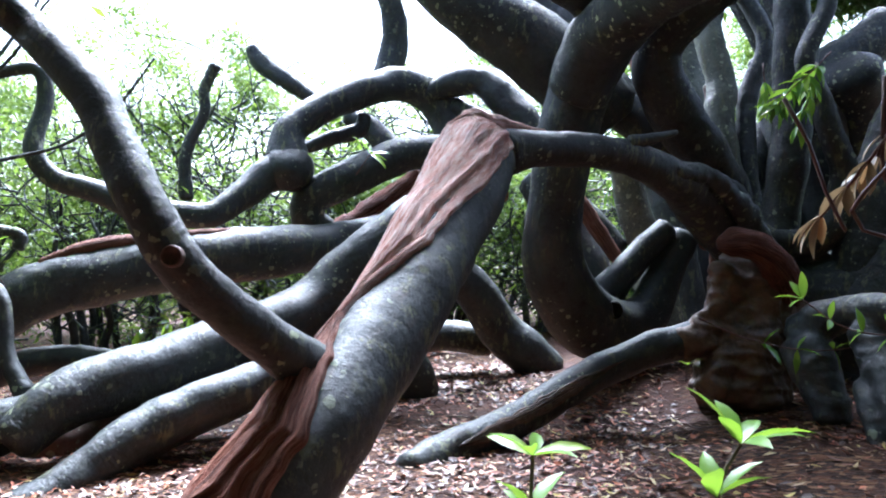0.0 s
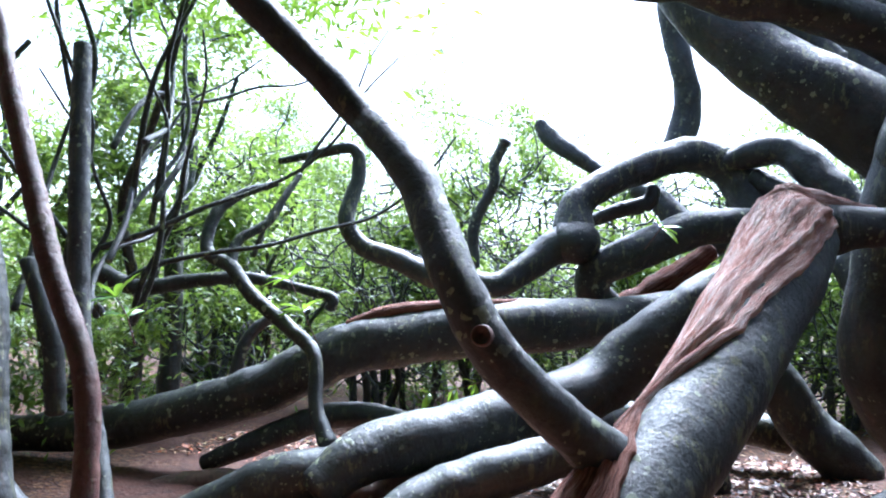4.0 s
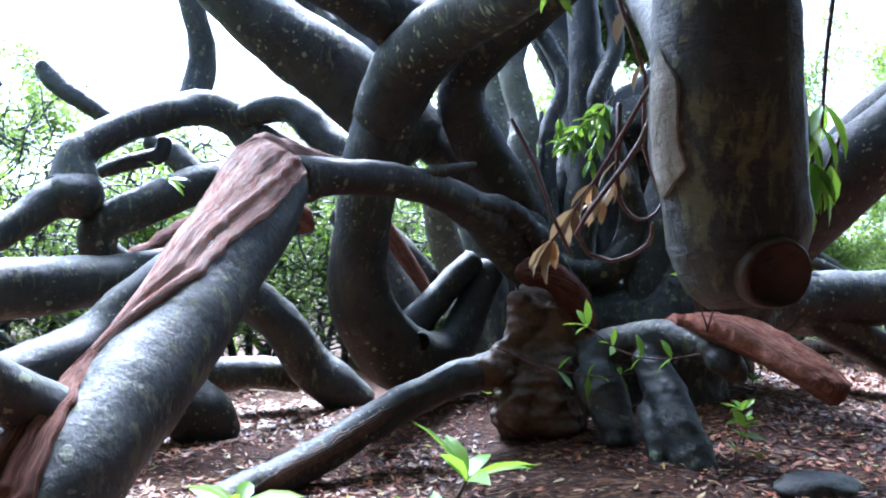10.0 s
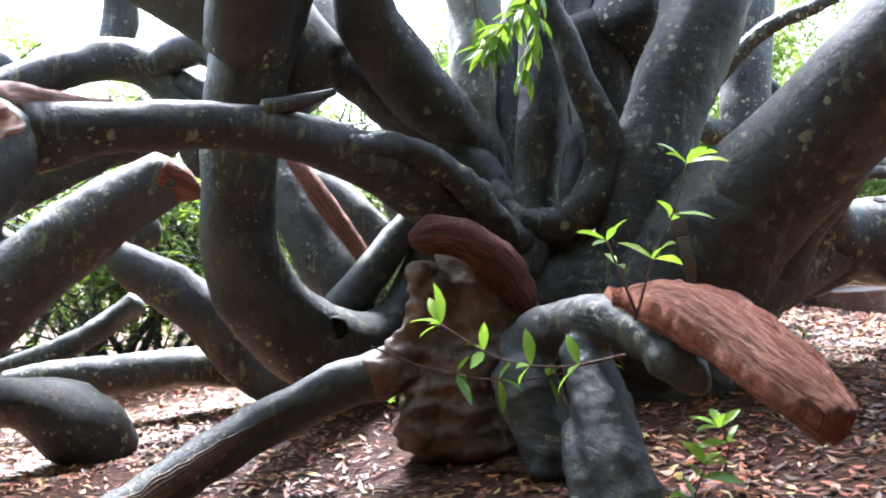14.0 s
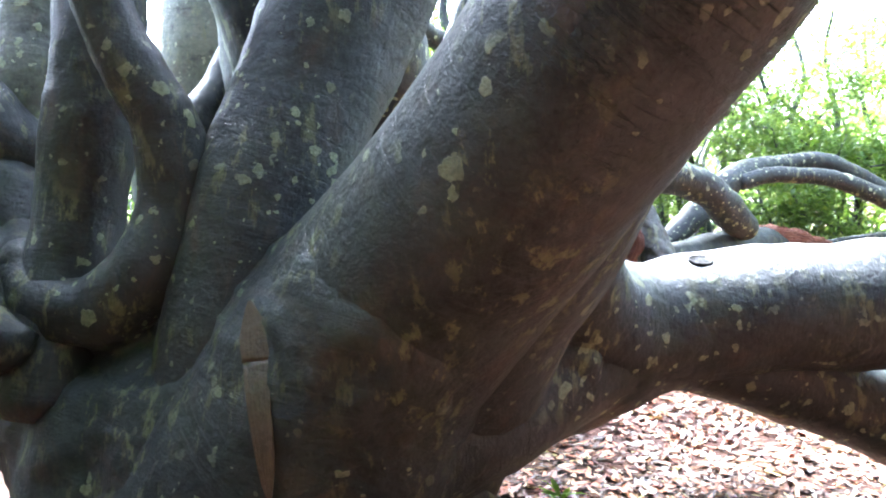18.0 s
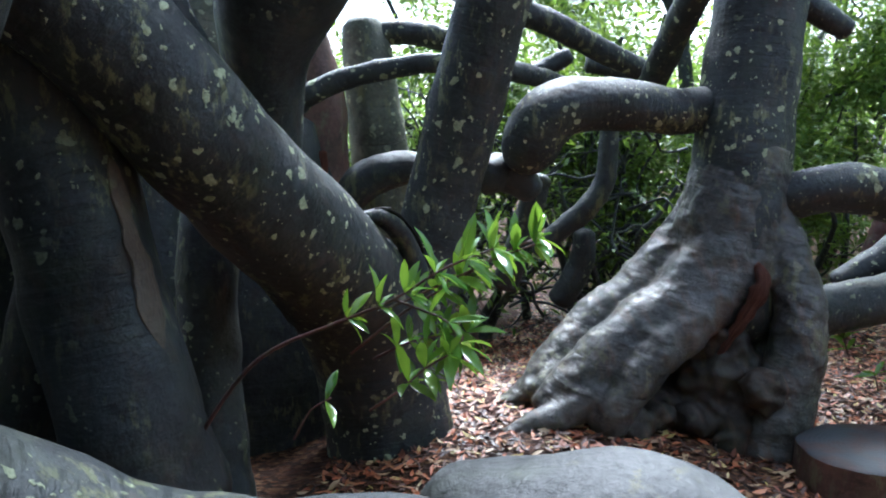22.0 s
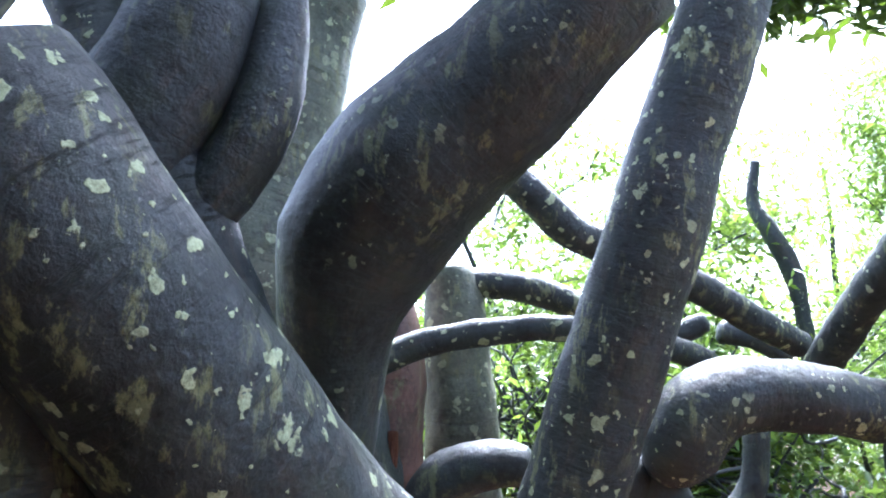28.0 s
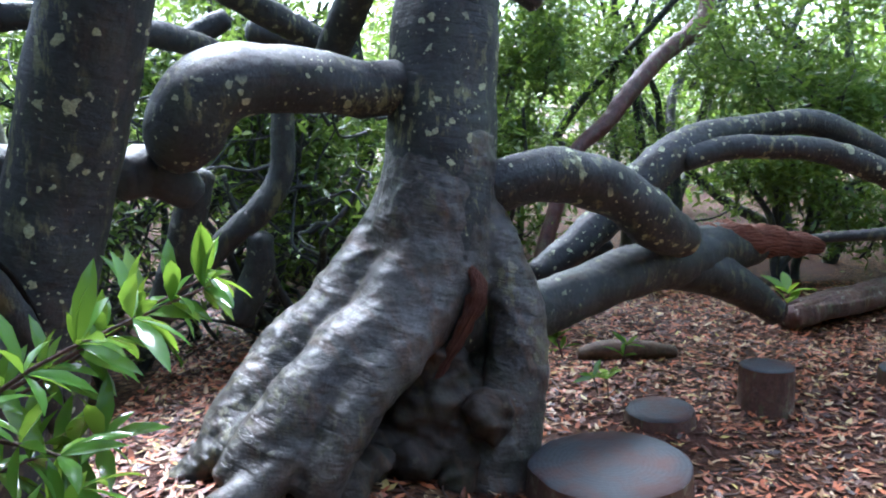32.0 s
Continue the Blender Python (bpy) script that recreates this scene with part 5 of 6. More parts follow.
def thicket_tree(place, height, width, leaves, label, seed, stems=5, twigs=20, leaf_size=0.12, low=0.06, name="thicket_tree", leaf=None):
    """A bushy evergreen: a few crooked stems, many thin branches and a ragged crown of small leaves."""
    rng = np.random.default_rng(seed)
    x, y = place
    z = ground_height(x, y) - 0.05
    top = thing(name, (x, y, z), label, "tree", "thicket trees")
    for k in range(stems):
        a = rng.uniform(0, 6.28)
        pts = wander(rng, (x + 0.25 * math.cos(a), y + 0.25 * math.sin(a), z), (0.5 * math.cos(a), 0.5 * math.sin(a), 1.2), height * rng.uniform(0.6, 0.95), 0.03 + 0.008 * height, 8, 0.22, 0.12)
        limb(top, "trunk", bark, pts, sides=8)
    thin, centres, spreads, counts = [], [], [], []
    for k in range(twigs):
        a, h = rng.uniform(0, 6.28), rng.uniform(low, 0.85) * height
        s = (x + rng.normal(0, 0.2) * width, y + rng.normal(0, 0.2) * width, z + h)
        thin.append(wander(rng, s, (math.cos(a), math.sin(a), 0.4), width * rng.uniform(0.5, 0.9), 0.016, 7, 0.4, 0.06))
        e = thin[-1]
        for j in (2, 3, 4, 5, 6):
            centres.append(e[j][:3])
            spreads.append(np.array((0.3, 0.3, 0.24)) * width * rng.uniform(0.3, 0.8))
            counts.append(int(leaves / (twigs * 5) * rng.uniform(0.3, 1.7)))
    joined_tubes("branch_mass", thin, bark, top, 5)
    leaf_cloud("crown", centres, spreads, counts, leaf_size, leaf or leaf_thicket, top, seed=seed + 500)
    return top


green_label = "bright green leafy thicket tree with crooked thin stems"
PLANTS = [(-11, 7, 6, 3), (-9, 10, 6, 3), (-7, 12.5, 5, 3), (-4.5, 13.5, 5.6, 3), (-6.5, 9.5, 3.6, 2.2), (-4.2, 10.5, 3.0, 2.2), (-2.2, 12.4, 4.6, 2.6), (0.2, 13, 4.8, 2.6), (2.4, 13.5, 5.0, 2.6)]
PLANTS += [(4.4, 14.5, 4.4, 2.6), (-1.0, 10.4, 2.4, 2.0), (1.6, 11.6, 2.8, 2.2), (-5.8, 6.2, 5.5, 2.0), (-8.5, 4.5, 6, 2.8), (6.5, 15.5, 6.0, 2.8), (8.6, 15.0, 6.5, 2.8), (10.5, 14.2, 6.5, 2.8), (12.5, 12.5, 6.5, 3.0)]
PLANTS += [(14, 10, 6.5, 3), (10, 18, 8, 3.4), (7, 19, 8, 3.4), (3, 19, 6, 3.4), (14, 16, 8, 3.4), (-9, 16, 7, 3.4), (-2, 18, 5.0, 3.4), (4.0, 12.0, 2.4, 1.8), (6.4, 13.4, 2.6, 1.8), (11.5, 11.0, 2.2, 1.6), (9.6, 13.0, 2.4, 1.8)]
for k, (x, y, h, w) in enumerate(PLANTS):
    thicket_tree((x, y), h, w, int((1500 + 420 * h) * 4.2), green_label, 40 + k)

# bare, twiggy growth behind the looping limbs
for k, (x, y, h, w) in enumerate([(-4.4, 9.6, 3.6, 2.0), (-3.0, 10.6, 3.9, 2.2), (-1.6, 10.2, 3.4, 2.0), (-0.2, 11.2, 3.8, 2.2), (1.2, 10.6, 3.0, 1.8), (-6.0, 8.4, 3.8, 2.0), (3.2, 11.4, 2.4, 1.6), (4.6, 11.6, 2.2, 1.5), (2.2, 10.2, 2.2, 1.5)]):
    thicket_tree((x, y), h, w, 2600, "tangle of thin dark bare branches with few leaves", 240 + k, 5, 120, 0.10, 0.1, "bare_thicket")

far = []
rng = np.random.default_rng(99)
for a in np.linspace(-62, 70, 150):
    r = rng.uniform(19, 27)
    x, y = 1.0 + r * math.sin(radians(a)), 3.0 + r * math.cos(radians(a))
    far.append((x, y, ground_height(x, y) + rng.uniform(0.3, 3.4)))
far_wood = leaf_cloud("far_thicket", far, [np.array((1.6, 1.6, 1.5))] * len(far), [260] * len(far), 0.42, leaf_thicket, None, "distant green undergrowth closing the wood", 310)
tagged(far_wood, category="undergrowth", kind="stuff")

# unseen trees added behind and beside the path to block light
CLOSING = [(-3.5, -4, 8, 4), (0.5, -5, 8, 4), (4.5, -4.5, 8, 4), (8.5, -3, 8, 4), (11.5, 1.0, 8, 4), (13, 5.5, 8, 4), (-7.5, -1.5, 8, 4), (-11, 2, 8, 4)]
for k, (x, y, h, w) in enumerate(CLOSING):
    thicket_tree((x, y), h, w, 9000, "unseen tall leafy tree, added and darkened to block light", 140 + k, 3, 14, 0.3, name="unseen_shade_tree", leaf=leaf_blocker)


def light_blocking_bank():
    """A steep bank behind the path, unseen and added to block light."""
    verts, faces, n, m = [], [], 70, 14
    for k in range(n + 1):
        a = radians(168 + 204 * k / n)
        for j in range(m + 1):
            f = j / m
            r = 7.5 + 7.0 * f + 1.2 * noise.noise((math.cos(a) * 2, math.sin(a) * 2, f * 2))
            x, y = 2.5 + 1.25 * r * math.cos(a), 3.5 + r * math.sin(a)
            verts.append((x, y, ground_height(x, y) - 0.3 + 9.0 * f ** 0.7 + 0.5 * noise.noise((x * 0.5, y * 0.5, 2))))
    for k in range(n):
        for j in range(m):
            p = k * (m + 1) + j
            faces.append((p, p + m + 1, p + m + 2, p + 1))
    return tagged(mesh_object("light_blocking_bank", verts, faces, soil), "unseen steep earth bank added to block light from behind", "bank", kind="structure")


light_blocking_bank()


def high_crown(name, place, reach, count, seed, parent, size=0.24):
    rng = np.random.default_rng(seed)
    centres = [np.array(place) + rng.normal(0, 0.45, 3) * np.array(reach) for _ in range(26)]
    return leaf_cloud(name, centres, [np.array((0.75, 0.75, 0.35))] * 26, [count // 26] * 26, size, leaf_green if place[0] < 0 else leaf_blocker, parent, "one of the high laurel leaf crowns, most added out of view to block light", seed)


# canopy added out of view over the path to keep sky light off
rng = np.random.default_rng(77)
shade = [(x + rng.uniform(-0.5, 0.5), y + rng.uniform(-0.5, 0.5), 5.6 + 0.12 * abs(y) + rng.uniform(-0.3, 0.5)) for x in np.arange(-8, 13, 1.1) for y in np.arange(-7, 4.6, 1.1) if y < 2.2 or (x > 1.5 and y < 3.7)]
leaf_cloud("high_crown", shade, [np.array((1.0, 1.0, 0.4))] * len(shade), [190] * len(shade), 0.42, leaf_blocker, main, "unseen leaf canopy added above the path to block sky light", 305)
# foliage against the sky, placed so that the trunks below stay in shade
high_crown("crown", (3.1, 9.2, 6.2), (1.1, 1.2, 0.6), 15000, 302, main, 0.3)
# next three crowns are added out of view, only to block light
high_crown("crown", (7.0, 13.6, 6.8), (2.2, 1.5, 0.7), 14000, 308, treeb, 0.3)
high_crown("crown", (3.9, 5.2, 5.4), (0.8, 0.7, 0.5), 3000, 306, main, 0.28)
high_crown("crown", (0.5, 3.2, 4.9), (0.7, 0.6, 0.4), 6000, 307, main, 0.24)
high_crown("crown", (-4.2, 4.6, 4.3), (1.5, 1.8, 1.2), 6000, 304, left, 0.14)
rng = np.random.default_rng(88)
sprays = [wander(rng, (-4.4 + rng.normal(0, 0.3), 4.7 + rng.normal(0, 0.4), 0.8 + rng.uniform(0, 1.6)), (rng.normal(0, 0.45), rng.normal(0, 0.5), 1.0), rng.uniform(2.4, 3.8), 0.026, 8, 0.24, 0.06) for _ in range(22)]
joined_tubes("branch_mass", sprays, bark, left, 6, "thin dark branches of the leafy crown")

twig("sprout", [(0.59, 1.50, 0.31), (0.57, 1.50, 0.67), (0.55, 1.50, 0.81), (0.59, 1.50, 0.90)], "bright green seedling rising from the leaf litter", [0.66, 0.84, 1.0], 7, 1.05, 62, seed=1, leaf=young_leaf)
twig("sprout", [(0.20, 1.50, 0.29), (0.19, 1.50, 0.65), (0.19, 1.50, 0.78), (0.19, 1.50, 0.86)], "bright green seedling rising from the leaf litter", [0.66, 0.84, 1.0], 6, 0.9, 62, seed=2, leaf=young_leaf)
twig("leaf_spray", [(2.60, 5.34, 2.72), (2.47, 5.34, 2.57), (2.34, 5.35, 2.45), (2.26, 5.35, 2.34)], "drooping spray of glossy green laurel leaves", [0.3, 0.45, 0.6, 0.75, 0.9, 1.0], 10, 1.3, 70, seed=3, droop=0.6)
twig("leaf_tuft", [(-0.77, 6.65, 1.85), (-0.65, 6.60, 2.03)], "tuft of light green leaves on a grey limb", [1.0], 9, 1.5, 75, seed=4)
twig("leaf_spray", [(1.26, 2.55, 2.34), (1.15, 2.77, 2.39), (1.01, 2.89, 2.45), (0.86, 3.01, 2.51)], "spray of narrow green leaves above a limb", [0.35, 0.7, 1.0], 7, 1.5, 70, seed=5)
twig("withered_spray", [(0.88, 1.32, 1.66), (0.86, 1.38, 1.60), (0.85, 1.50, 1.51), (0.82, 1.56, 1.43), (0.78, 1.64, 1.34)], "withered brown leaves hanging on a bare twig", [0.65, 0.8, 0.97], 6, 0.8, 40, dry_leaf, seed=6, droop=0.7)
twig("withered_spray", [(0.83, 1.64, 2.04), (0.87, 1.60, 1.92), (0.91, 1.55, 1.81), (0.95, 1.46, 1.70)], "withered brown leaves hanging on a bare twig", [0.6, 0.95], 4, 0.8, 45, dry_leaf, seed=7, droop=0.7)
twig("bare_vine", [(0.88, 1.32, 1.65), (0.86, 1.39, 1.52), (0.80, 1.53, 1.36), (0.87, 1.52, 1.31), (0.89, 1.41, 1.34), (0.87, 1.36, 1.37)], "thin reddish bare vine looped below a limb", [], 0, 1, 60, seed=8)
twig("low_sprig", [(2.52, 4.01, 0.94), (2.36, 4.02, 0.91), (2.21, 4.03, 0.91), (2.06, 4.04, 0.95), (1.88, 4.05, 1.07)], "low sprig of pale green leaves beside the torn root", [0.25, 0.5, 0.75, 1.0], 5, 1.1, 65, seed=9, leaf=young_leaf)
twig("upright_sprig", [(2.56, 4.01, 1.06), (2.63, 4.01, 1.27), (2.71, 4.01, 1.44), (2.76, 4.01, 1.60)], "upright sprig of fresh green leaves in front of the trunk", [0.4, 0.7, 1.0], 5, 1.2, 75, seed=10, leaf=young_leaf)
twig("upright_sprig", [(2.57, 4.01, 1.07), (2.52, 4.02, 1.21), (2.47, 4.02, 1.34)], "upright sprig of fresh green leaves in front of the trunk", [0.7, 1.0], 4, 0.9, 75, seed=11, leaf=young_leaf)
twig("leafy_branch", [(3.60, 6.90, 1.08), (3.82, 6.94, 1.39), (3.98, 6.96, 1.53), (4.22, 7.02, 1.63), (4.41, 7.04, 1.71), (4.57, 7.07, 1.81), (4.74, 7.12, 1.88)], "reddish twig with glossy long green leaves", [0.62, 0.7, 0.78, 0.86, 0.93, 1.0], 8, 1.15, 65, seed=12, thick=0.009)
twig("leafy_branch", [(4.34, 6.96, 1.34), (4.44, 6.99, 1.41), (4.53, 7.00, 1.49), (4.61, 7.00, 1.54)], "reddish twig with glossy long green leaves", [0.55, 0.8, 1.0], 9, 1.15, 70, seed=13)
twig("leafy_branch", [(4.41, 7.04, 1.71), (4.50, 7.07, 1.67), (4.59, 7.08, 1.63), (4.62, 7.08, 1.56)], "reddish twig with glossy long green leaves", [0.5, 0.75, 1.0], 8, 1.1, 70, seed=14)
twig("small_sprig", [(4.06, 6.93, 1.22), (4.10, 6.98, 1.31), (4.18, 6.99, 1.36)], "small sprig of pale leaves near the ground", [0.9], 4, 1.0, 60, seed=15)
twig("hanging_spray", [(1.42, 1.59, 2.01), (1.40, 1.60, 1.79), (1.39, 1.60, 1.63), (1.37, 1.61, 1.54)], "hanging spray of yellowing green leaves", [0.7, 0.85, 1.0], 5, 1.1, 50, seed=16, droop=0.9, leaf=young_leaf)
twig("leaf_tuft", [(-2.95, 5.26, 0.87), (-3.09, 5.22, 1.12), (-3.21, 5.20, 1.34)], "tuft of bright green leaves among bare branches", [0.5, 1.0], 9, 1.6, 70, seed=17)
twig("leaf_tuft", [(-3.53, 4.00, 0.83), (-3.60, 3.98, 1.00), (-3.68, 3.96, 1.11)], "tuft of bright green leaves among bare branches", [0.6, 1.0], 9, 1.6, 70, seed=18)
twig("narrow_plant", [(-2.15, 1.90, 0.07), (-2.18, 1.89, 0.18), (-2.21, 1.89, 0.25)], "low plant with narrow pale green leaves", [0.6, 0.8, 1.0], 8, 1.3, 65, seed=19)
twig("narrow_plant", [(-2.58, 2.48, 0.06), (-2.61, 2.48, 0.16), (-2.59, 2.49, 0.24)], "low plant with narrow pale green leaves", [0.6, 0.8, 1.0], 7, 0.8, 65, seed=20)
twig("sprout", [(1.68, 5.26, 0.43), (1.68, 5.26, 0.56)], "small seedling at the foot of the rotten stump", [0.9], 6, 0.9, 60, seed=21, leaf=young_leaf)
twig("sprout", [(2.73, 3.99, 0.26), (2.75, 4.00, 0.43), (2.79, 3.99, 0.54)], "broad green seedling among dead leaves", [0.6, 0.85, 1.0], 5, 1.2, 70, seed=22, leaf=young_leaf)
twig("sprout", [(2.97, 4.28, 0.39), (3.00, 4.28, 0.51), (2.97, 4.29, 0.59)], "broad green seedling among dead leaves", [0.7, 1.0], 5, 1.1, 70, seed=23, leaf=young_leaf)
twig("sprout", [(7.84, 10.22, 0.86), (7.86, 10.24, 1.00)], "small yellow green seedling beside a log", [0.7, 1.0], 5, 1.5, 60, seed=24, leaf=young_leaf)
twig("sprout", [(6.56, 9.87, 0.54), (6.56, 9.89, 0.64)], "small yellow green seedling beside a log", [1.0], 5, 1.2, 60, seed=25, leaf=young_leaf)
twig("leafy_branch", [(4.17, 7.44, 1.56), (4.33, 7.48, 1.63), (4.48, 7.53, 1.70), (4.63, 7.58, 1.77), (4.77, 7.63, 1.82)], "twig with long glossy wet green leaves", [0.25, 0.4, 0.52, 0.64, 0.76, 0.88, 1.0], 9, 1.3, 65, seed=26, thick=0.008)
twig("leafy_branch", [(4.16, 7.40, 1.38), (4.32, 7.40, 1.46), (4.43, 7.45, 1.48), (4.54, 7.44, 1.50)], "twig with long glossy wet green leaves", [0.3, 0.45, 0.6, 0.75, 0.88, 1.0], 9, 1.25, 70, seed=27)
twig("leaf_tuft", [(1.34, 1.59, 1.69), (1.35, 1.59, 1.61), (1.37, 1.60, 1.55)], "tuft of green leaves on a hanging stem", [0.7, 1.0], 5, 1.0, 50, seed=28, droop=0.8)
twig("leaf_tuft", [(1.58, 8.00, 1.85), (1.75, 8.00, 1.88), (1.93, 8.00, 1.86)], "tuft of green leaves behind the hooped trunk", [0.6, 1.0], 8, 1.5, 70, seed=29)
twig("leaf_tuft", [(1.35, 7.51, 1.88), (1.51, 7.48, 1.89), (1.73, 7.45, 1.82)], "tuft of green leaves behind the hooped trunk", [0.6, 1.0], 8, 1.4, 70, seed=30)
twig("leaf_tuft", [(-1.81, 6.09, 0.70), (-2.05, 5.98, 0.60), (-2.26, 5.90, 0.54)], "pale leaves in the gap below a limb", [0.3, 0.6, 1.0], 8, 1.3, 70, seed=31, droop=0.4)
twig("hanging_spray", [(1.44, 1.60, 1.62), (1.41, 1.60, 1.55), (1.38, 1.60, 1.49), (1.36, 1.60, 1.46)], "hanging spray of yellowing leaves close to the path", [0.4, 0.65, 0.85, 1.0], 5, 0.70, 45, seed=41, droop=0.9, leaf=young_leaf)
twig("leaf_spray", [(2.57, 5.48, 2.68), (2.54, 5.47, 2.46), (2.49, 5.47, 2.33), (2.46, 5.46, 2.24)], "spray of hanging leaves below the high stems", [0.4, 0.6, 0.8, 1.0], 7, 1.2, 50, seed=42, droop=0.9)
twig("leaf_spray", [(2.20, 5.50, 2.66), (2.22, 5.49, 2.49), (2.22, 5.48, 2.38)], "spray of hanging leaves below the high stems", [0.5, 0.75, 1.0], 6, 1.0, 50, seed=43, droop=0.9)
twig("bare_vine", [(0.81, 1.46, 1.92), (0.83, 1.42, 1.77), (0.88, 1.42, 1.65), (0.91, 1.48, 1.53), (0.96, 1.49, 1.43)], "thin reddish bare vine hanging from a limb", [0.5], 3, 0.7, 50, dry_leaf, seed=51, thick=0.004)
twig("bare_vine", [(1.21, 1.46, 2.09), (1.21, 1.48, 1.91), (1.26, 1.49, 1.75), (1.26, 1.51, 1.59)], "thin reddish bare vine hanging from a limb", [], 0, 1, 50, seed=52, thick=0.004)
twig("bare_vine", [(0.67, 1.56, 1.58), (0.72, 1.55, 1.49), (0.75, 1.54, 1.40), (0.79, 1.53, 1.32)], "thin brown bare twig beside the sawn stem", [], 0, 1, 50, seed=53, thick=0.005)
twig("ground_tuft", [(3.77, 5.39, 0.59), (3.78, 5.39, 0.65)], "tuft of small green leaves in the litter", [0.7, 1.0], 6, 0.8, 70, seed=54, leaf=young_leaf)
twig("ground_tuft", [(3.51, 5.51, 0.58), (3.48, 5.51, 0.64)], "tuft of small green leaves in the litter", [0.7, 1.0], 6, 0.7, 70, seed=55)
twig("ground_tuft", [(4.16, 5.87, 0.63), (4.17, 5.87, 0.70)], "tuft of small green leaves in the litter", [0.7, 1.0], 6, 0.7, 70, seed=56)
twig("ground_tuft", [(6.20, 9.54, 0.91), (6.17, 9.55, 1.02)], "tuft of narrow green leaves beside the log", [0.5, 1.0], 7, 0.9, 65, seed=57)
twig("ground_tuft", [(6.59, 9.73, 0.77), (6.62, 9.74, 0.89)], "tuft of narrow green leaves beside the log", [0.5, 1.0], 7, 0.9, 65, seed=58)
twig("ground_tuft", [(6.30, 9.23, 0.82), (6.28, 9.24, 0.90)], "tuft of narrow green leaves beside the log", [1.0], 5, 0.8, 65, seed=59)
twig("leafy_branch", [(4.01, 7.51, 1.36), (4.24, 7.53, 1.54), (4.47, 7.55, 1.68), (4.63, 7.61, 1.78), (4.77, 7.67, 1.84)], "twig with long glossy wet green leaves", [0.5, 0.65, 0.8, 0.9, 1.0], 8, 1.2, 68, seed=60, thick=0.007)
twig("low_sprig", [(1.61, 4.84, 0.89), (1.86, 4.77, 0.79), (2.14, 4.70, 0.74), (2.41, 4.68, 0.75), (2.57, 4.72, 0.79)], "low sprig of pale leaves before the stump", [0.4, 0.6, 0.8, 1.0], 5, 1.2, 65, seed=61)

twig("bare_vine", [(1.00, 1.79, 1.69), (1.00, 1.79, 1.56), (1.01, 1.81, 1.49), (1.04, 1.83, 1.45), (1.09, 1.86, 1.43), (1.14, 1.87, 1.45), (1.20, 1.89, 1.53)], "thin dark bare twig curving below a limb", [], 0, 1, 50, seed=71, thick=0.008)
twig("withered_spray", [(1.01, 1.79, 1.64), (1.00, 1.79, 1.56), (0.99, 1.79, 1.51), (0.97, 1.81, 1.47)], "withered brown and yellow leaves hanging on a twig", [0.6, 0.8, 1.0], 5, 0.8, 45, dry_leaf, seed=72, droop=0.7)

# ---- torn wood ----
PEELED = [(-0.65, 2.72, 0.2, 0.247), (-0.54, 2.8, 0.39, 0.208), (-0.41, 2.95, 0.59, 0.203), (-0.3, 3.15, 0.76, 0.189), (-0.18, 3.4, 0.95, 0.191), (-0.06, 3.7, 1.2, 0.201), (0.08, 4.1, 1.51, 0.216), (0.16, 4.4, 1.76, 0.216), (0.19, 4.5, 1.87, 0.18)]
torn_face(PARTS["peeled_trunk"], "bared_wood", palewood, PEELED, ((-0.95, -0.25, 0.3), (-0.35, -0.75, 0.7)), (0.7, 1.55), 1.06, "torn pale red heartwood", 0.30, 1.0, 0.11, 2.2, (2.6, 30.0))
torn_face(PARTS["peeled_trunk"], "bared_base", redwood, PEELED, (-0.9, -0.75, 0.1), (1.25, 0.35), 1.07, "torn rust red heartwood", 0.0, 0.36, 0.3, 1.6, (9.0, 3.0))
limb(PARTS["peeled_trunk"], "torn_crest", palewood, [(0.02, 4.40, 1.90, 0.05), (0.12, 4.44, 1.965, 0.085), (0.25, 4.50, 1.965, 0.075), (0.42, 4.60, 1.965, 0.04), (0.58, 4.68, 1.985, 0.015)], "splintered pale crest of torn wood", 0.45)
torn_face(PARTS["stump_root"], "bared_streak", stumpwood, [(1.19, 5.13, 0.55, 0.114), (0.92, 5.03, 0.43, 0.114), (0.64, 4.90, 0.28, 0.112), (0.40, 4.79, 0.16, 0.114), (0.10, 4.63, 0.06, 0.119)], (0.25, -0.85, 0.35), (0.3, 0.45), 1.03, "streak of bared brown wood", 0.0, 1.0, 0.9, 0.9, (3.0, 6.0))
torn_face(PARTS["hanging_stem"], "pale_patch", bare_patch, [(0.832, 1.08, 1.60, 0.098), (0.843, 1.095, 1.53, 0.1015), (0.858, 1.115, 1.47, 0.1025), (0.872, 1.13, 1.41, 0.103)], (-1.0, 0.0, 0.0), (0.35, 0.55), 1.03, "pale patch where bark has flaked away", 0.0, 1.0, 0.5, 0.06, (4.0, 4.0))

torn_face(PARTS["black_trunk"], "bare_patch", barescar, [(3.41, 6.83, 1.48, 0.246), (3.36, 6.83, 1.68, 0.241), (3.33, 6.82, 1.86, 0.241), (3.31, 6.82, 2.00, 0.240), (3.27, 6.81, 2.15, 0.242)], (0.98, -0.09, 0.18), (0.2, 0.24), 1.02, "long brown patch of peeled bark", 0.0, 1.0, 0.9, 0.05)


torn_face(PARTS["right_trunk"], "long_scar", barescar, [(3.266, 5.670, 1.363, 0.30), (3.273, 5.641, 1.287, 0.30), (3.279, 5.614, 1.203, 0.30), (3.286, 5.577, 1.123, 0.30), (3.296, 5.588, 1.025, 0.30)], (-0.12, -0.97, 0.19), (0.14, 0.12), 1.05, "long brown scar in the bark", 0.0, 1.0, 0.7, 0.03, (4.0, 3.0))


